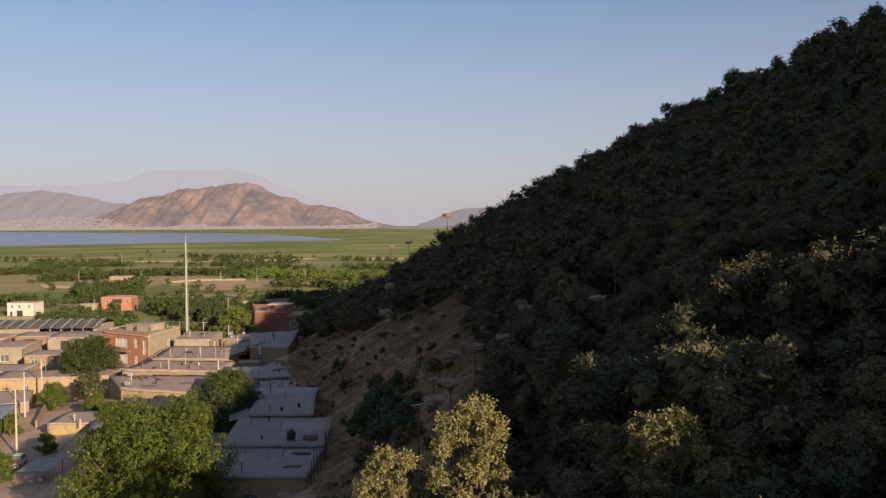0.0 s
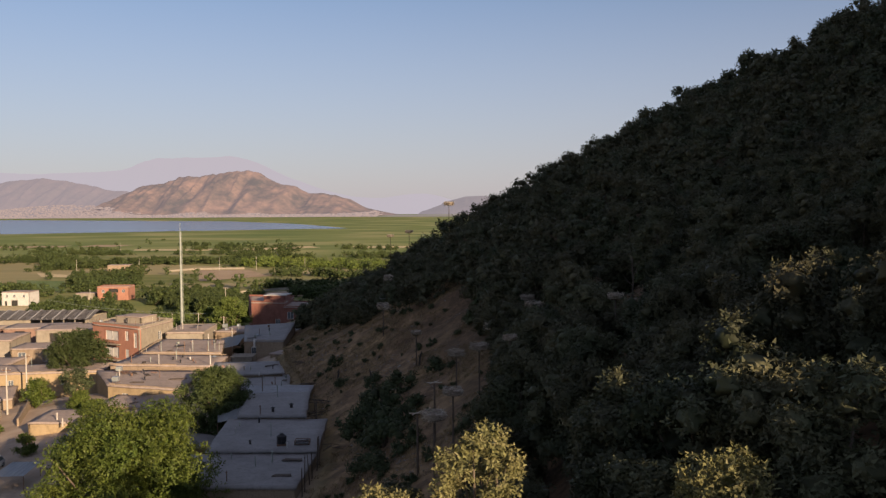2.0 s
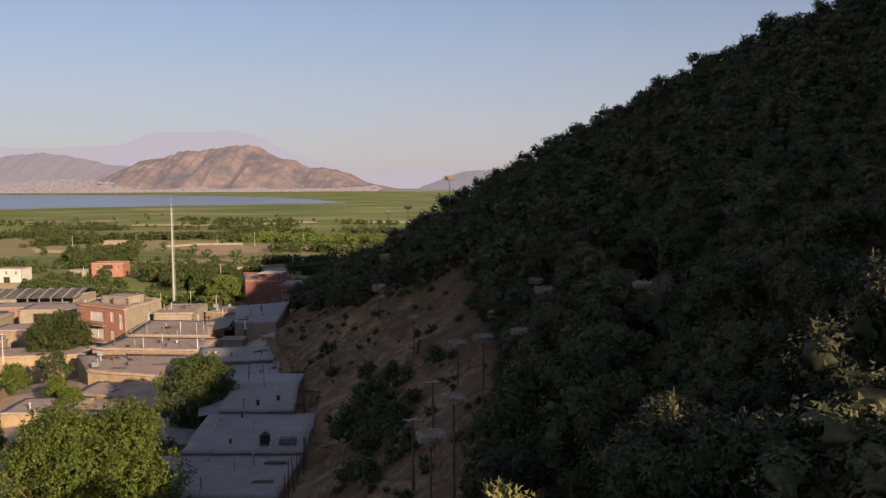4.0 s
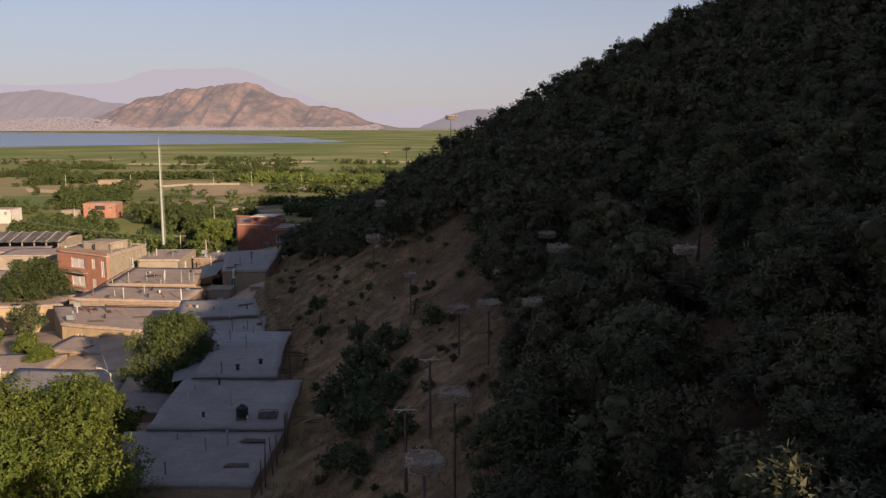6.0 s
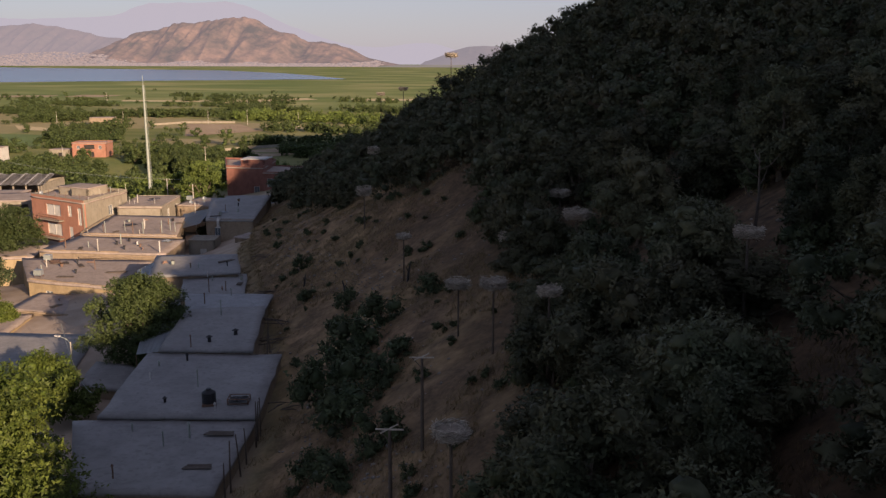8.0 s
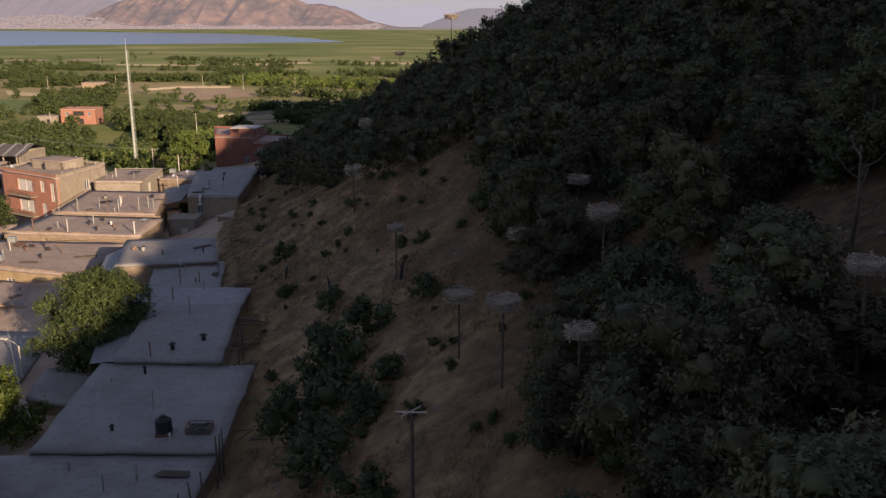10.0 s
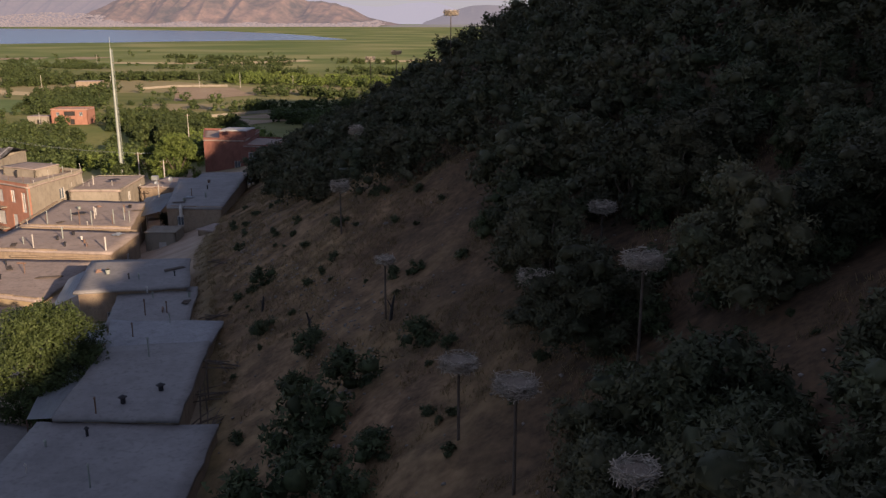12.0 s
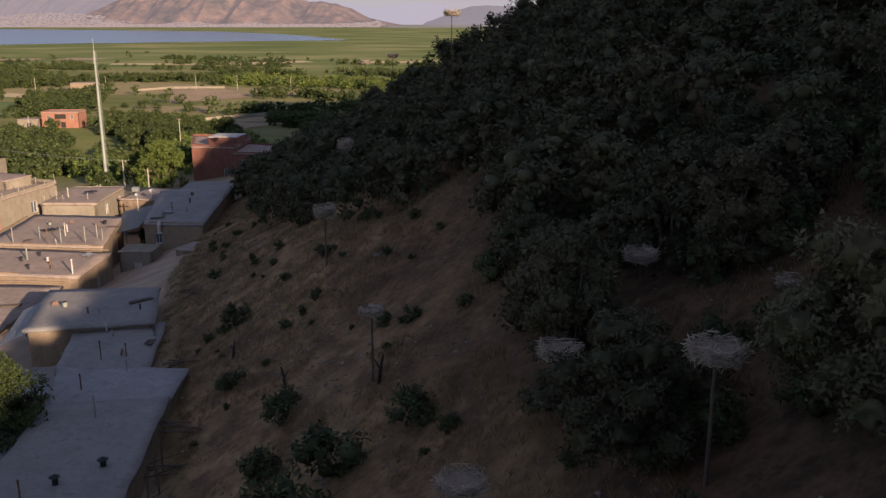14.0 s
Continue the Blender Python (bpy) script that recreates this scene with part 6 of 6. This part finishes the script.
def loose_stones():
    """Small stones and rubble down the gullies, beyond count."""
    rng = np.random.default_rng(43)
    tet = np.array([(1, 0, -0.3), (-0.5, 0.87, -0.3), (-0.5, -0.87, -0.3), (0.1, 0.5, 0.35), (-0.4, -0.3, 0.4), (0.5, -0.3, 0.3)])
    tri = np.array([(0, 1, 3), (1, 2, 4), (2, 0, 5), (3, 4, 5), (0, 3, 5), (1, 4, 3), (2, 5, 4), (0, 2, 1)])
    vs, fs = [], []
    for k in range(1700):
        y = rng.uniform(64, 165)
        gully = foot(y) + 7 + 2.5 * math.sin(y * 0.13)
        x = gully + rng.normal() * 1.6 if k % 3 else foot(y) + rng.uniform(0, 30)
        s = rng.uniform(0.05, 0.16) * (1.6 if rng.random() < 0.06 else 1)
        t = tet * s * rng.uniform(0.7, 1.3, 3)
        a = rng.uniform(0, 6.28)
        t = t @ np.array([(math.cos(a), math.sin(a), 0), (-math.sin(a), math.cos(a), 0), (0, 0, 1)])
        fs.append(tri + 6 * k)
        vs.append(t + (x, y, gz(x, y) + 0.2 * s))
    tagged(new("loose_stones", mesh_of("loose_stones", np.concatenate(vs), np.concatenate(fs), M_STONE)), "pale loose stones and rubble on the slope", "stones", kind="stuff")


loose_stones()


def stump(x, y, h, lean, turn):
    ob = empty("dead_stump", "blackened crooked dead trunk on the slope", "trunk", "dead trunks", m=pose(x, y, gz(x, y), lean, 0, turn))
    part("trunk", tube_bm([(0, 0, -0.3), (0.06, 0, h * 0.5), (0.22, 0.05, h)], [0.12, 0.10, 0.05], 7), M_BLACK, ob)
    part("branch", tube_bm([(0.06, 0, h * 0.5), (-0.25, 0.1, h * 0.85)], [0.06, 0.02], 5), M_BLACK, ob)


stump(-11.3, 103.4, 1.7, 8, 30)
stump(-18.0, 108.5, 1.3, 12, 200)
stump(-24.0, 116.0, 1.2, 5, 80)


def log_pile(x, y, turn, n, length):
    ob = empty("branch_pile", "pile of dry branches behind the houses", "branches", "branch piles", m=pose(x, y, gz(x, y) + 0.1, 0, 0, turn))
    rng = np.random.default_rng(int(abs(x * 10)))
    for k in range(n):
        a = rng.normal() * 0.5
        d = Vector((math.cos(a), math.sin(a), rng.normal() * 0.12)) * length / 2
        c = Vector((rng.normal() * 0.3, rng.normal() * 0.6, 0.1 + 0.07 * k))
        part("branch", tube_bm([tuple(c - d), tuple(c + Vector((0, 0, 0.08))), tuple(c + d)], [0.05, 0.045, 0.02], 5), M_POLE, ob)


for x, y, a, n, l in ((-24.6, 108.0, 10, 7, 3.0), (-22.6, 100.5, 60, 8, 2.4), (-23.4, 104.0, 20, 6, 2.6), (-28.8, 118.5, 15, 6, 2.4), (-34.0, 134.0, 30, 5, 2.0), (-17.6, 88.0, 70, 5, 1.8)):
    log_pile(x, y, a, n, l)


# ---- village greenery ----
for nm, lab, sd, x, y, rad, hgt, base, nl, nv, size, mat in (
        ("fruit_tree", "small leafy garden tree in a yard", 11, -78.0, 134.5, 2.6, 4.6, 1.0, 14, 2200, 0.22, M_WALNUT),
        ("fruit_tree", "small dusty garden tree in a yard", 12, -73.0, 137.5, 3.0, 5.2, 1.6, 12, 1600, 0.22, M_SHRUB),
        ("fruit_tree", "bushy green garden tree beside a mud house", 13, -66.5, 127.0, 1.9, 3.0, 0.3, 15, 2600, 0.22, M_WALNUT),
        ("fruit_tree", "bushy green garden tree beside a mud house", 14, -61.8, 121.8, 2.0, 2.6, 0.2, 15, 2600, 0.22, M_WALNUT),
        ("fruit_tree", "small shrub before an ochre wall", 15, -62.4, 106.0, 1.6, 2.6, 0.2, 9, 1200, 0.2, M_WALNUT),
        ("fruit_tree", "dark garden tree in the shade of houses", 16, -41.5, 96.0, 3.0, 5.0, 0.6, 15, 3000, 0.22, M_WALNUT),
        ("fruit_tree", "green treetop beside a low roof", 17, -37.0, 93.0, 2.4, 4.4, 0.6, 12, 2200, 0.22, M_WALNUT),
        ("fruit_tree", "green garden tree by the lane", 18, -75.5, 118.5, 1.8, 3.4, 0.6, 10, 1400, 0.22, M_WALNUT),
        ("fruit_tree", "green hedge tree beside the parked car", 19, -62.0, 94.5, 2.6, 3.6, 0.2, 12, 2200, 0.22, M_WALNUT),
        ("fruit_tree", "dark vine-covered tree in a small yard", 20, -58.6, 178.0, 2.0, 3.6, 0.4, 10, 1600, 0.22, M_SHRUB)):
    ob = tree(nm, lab, sd, rad, hgt, base, 2 * nl, 3 * nv, 0.62 * size, mat, limbs=6, thick=0.12, group="garden trees", fine=False, lump=0.8, fill=0.5)
    ob.matrix_basis = pose(x, y, gz(x, y) - 0.1)


# ---- fields and the far town ----
def field(label, quad, mat, z=0.12):
    q = np.array(quad, float)
    n = 9
    t = np.linspace(0, 1, n)
    A, B = np.meshgrid(t, t)
    P = (1 - B)[..., None] * ((1 - A)[..., None] * q[0] + A[..., None] * q[1]) + B[..., None] * ((1 - A)[..., None] * q[3] + A[..., None] * q[2])
    Z = ground_z(P[..., 0], P[..., 1]) + z
    i = np.arange(n * n).reshape(n, n)
    f = np.stack([i[:-1, :-1], i[1:, :-1], i[1:, 1:], i[:-1, 1:]], -1).reshape(-1, 4)
    tagged(new("field", mesh_of("field", np.concatenate([P, Z[..., None]], -1), f, mat)), label, "field", kind="structure")


M_SOIL = material("ploughed_soil", (0.30, 0.22, 0.14), (0.38, 0.29, 0.19), None, 0.05, 0.8, 0.95, 0.3)
M_STRAW = material("stubble_field", (0.46, 0.37, 0.21), (0.54, 0.44, 0.26), None, 0.04, 0.6, 0.95, 0.2)
M_CROP = material("green_crop", (0.10, 0.15, 0.04), (0.14, 0.19, 0.055), None, 0.04, 0.7, 0.9, 0.2)
M_MEADOW = material("sunlit_meadow", (0.135, 0.165, 0.040), (0.20, 0.205, 0.060), (0.10, 0.125, 0.034), 0.04, 0.5, 0.95, 0.2)
M_OLIVE = material("grazed_field", (0.24, 0.205, 0.10), (0.30, 0.25, 0.13), None, 0.04, 0.6, 0.95, 0.2)
field("pale dirt track between green fields", [(-340, 574), (-308, 557), (-294, 536), (-318, 542)], M_STRAW)
field("green crop field beside a dirt track", [(-318, 515), (-284, 510), (-250, 450), (-272, 443)], M_CROP, 0.16)
field("bare ploughed field among orchards", [(-236, 602), (-176, 600), (-168, 552), (-200, 512)], M_SOIL)
field("grazed olive field among orchards", [(-212, 496), (-172, 498), (-162, 470), (-194, 460)], M_OLIVE, 0.15)
field("dry field by a pale wall", [(-149, 434), (-126, 458), (-104, 440), (-128, 404)], M_SOIL, 0.2)
field("sunlit meadow behind the village", [(-204, 396), (-166, 402), (-122, 302), (-152, 286)], M_MEADOW, 0.2)
field("yellow vineyard rows beside the white house", [(-250, 378), (-208, 378), (-196, 332), (-240, 326)], M_STRAW, 0.2)
field("grazed field beside poplar rows", [(-205, 612), (-150, 596), (-140, 566), (-172, 556)], M_OLIVE, 0.17)
field("strip of pale stubble on the plain", [(-520, 1000), (-470, 998), (-474, 950), (-520, 955)], M_SOIL)
field("strip of pale stubble on the plain", [(-420, 892), (-330, 900), (-330, 866), (-412, 870)], M_STRAW)
field("strip of pale stubble on the plain", [(-330, 880), (-250, 960), (-230, 930), (-300, 850)], M_STRAW, 0.17)
field("strip of bare soil on the plain", [(-640, 960), (-540, 985), (-530, 940), (-620, 915)], M_SOIL)
field("strip of pale stubble on the plain", [(-200, 955), (-60, 960), (-60, 925), (-190, 915)], M_STRAW)
field("strip of grazed land on the plain", [(-180, 810), (-70, 800), (-70, 775), (-170, 780)], M_OLIVE)


def far_town():
    """Pale blocks of a town along the far shore, beyond count."""
    rng = np.random.default_rng(53)
    cube = np.array([(x, y, z) for z in (0, 1) for x, y in ((-0.5, -0.5), (0.5, -0.5), (0.5, 0.5), (-0.5, 0.5))])
    quads = np.array([(0, 1, 5, 4), (1, 2, 6, 5), (2, 3, 7, 6), (3, 0, 4, 7), (4, 5, 6, 7)])
    vs, fs = [], []
    for k in range(5200):
        west = rng.random() < 0.6
        x = rng.uniform(-2500, -1720) if west else rng.uniform(-1800, -640)
        up = rng.random() ** 2 if west else rng.random() ** 2 * (0.25 + 0.35 * max(0.0, float(value_noise(x, 0, 130, 57))))
        y = 3430 + 330 * up + rng.uniform(0, 60)
        z = 55 * up * (0.4 + 0.6 * math.sin((x + 2500) / 780 * math.pi) if west else 0.75)
        s = np.array((rng.uniform(6, 15) * (1 if west or rng.random() < 0.8 else 2.2), 8, rng.uniform(1.4, 3.2)))
        fs.append(quads + 8 * k)
        vs.append(cube * s + (x, y, z - 1))
    # emission paints the haze over the town's walls and its shore
    mat = hazed_material("hazed_town", (0.28, 0.205, 0.16), (0.36, 0.28, 0.225), (0.20, 0.15, 0.12), (0.238, 0.205, 0.205), 0.74)
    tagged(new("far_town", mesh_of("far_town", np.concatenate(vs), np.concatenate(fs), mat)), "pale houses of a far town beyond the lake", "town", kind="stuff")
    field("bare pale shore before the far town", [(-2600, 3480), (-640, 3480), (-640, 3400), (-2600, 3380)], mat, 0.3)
    # the land beyond gets its haze from emission too
    shore = hazed_material("hazed_far_shore", (0.13, 0.14, 0.07), (0.20, 0.19, 0.10), (0.09, 0.10, 0.06), (0.225, 0.205, 0.205), 0.55)
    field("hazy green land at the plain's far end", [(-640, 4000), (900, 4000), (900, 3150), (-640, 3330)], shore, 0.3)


far_town()
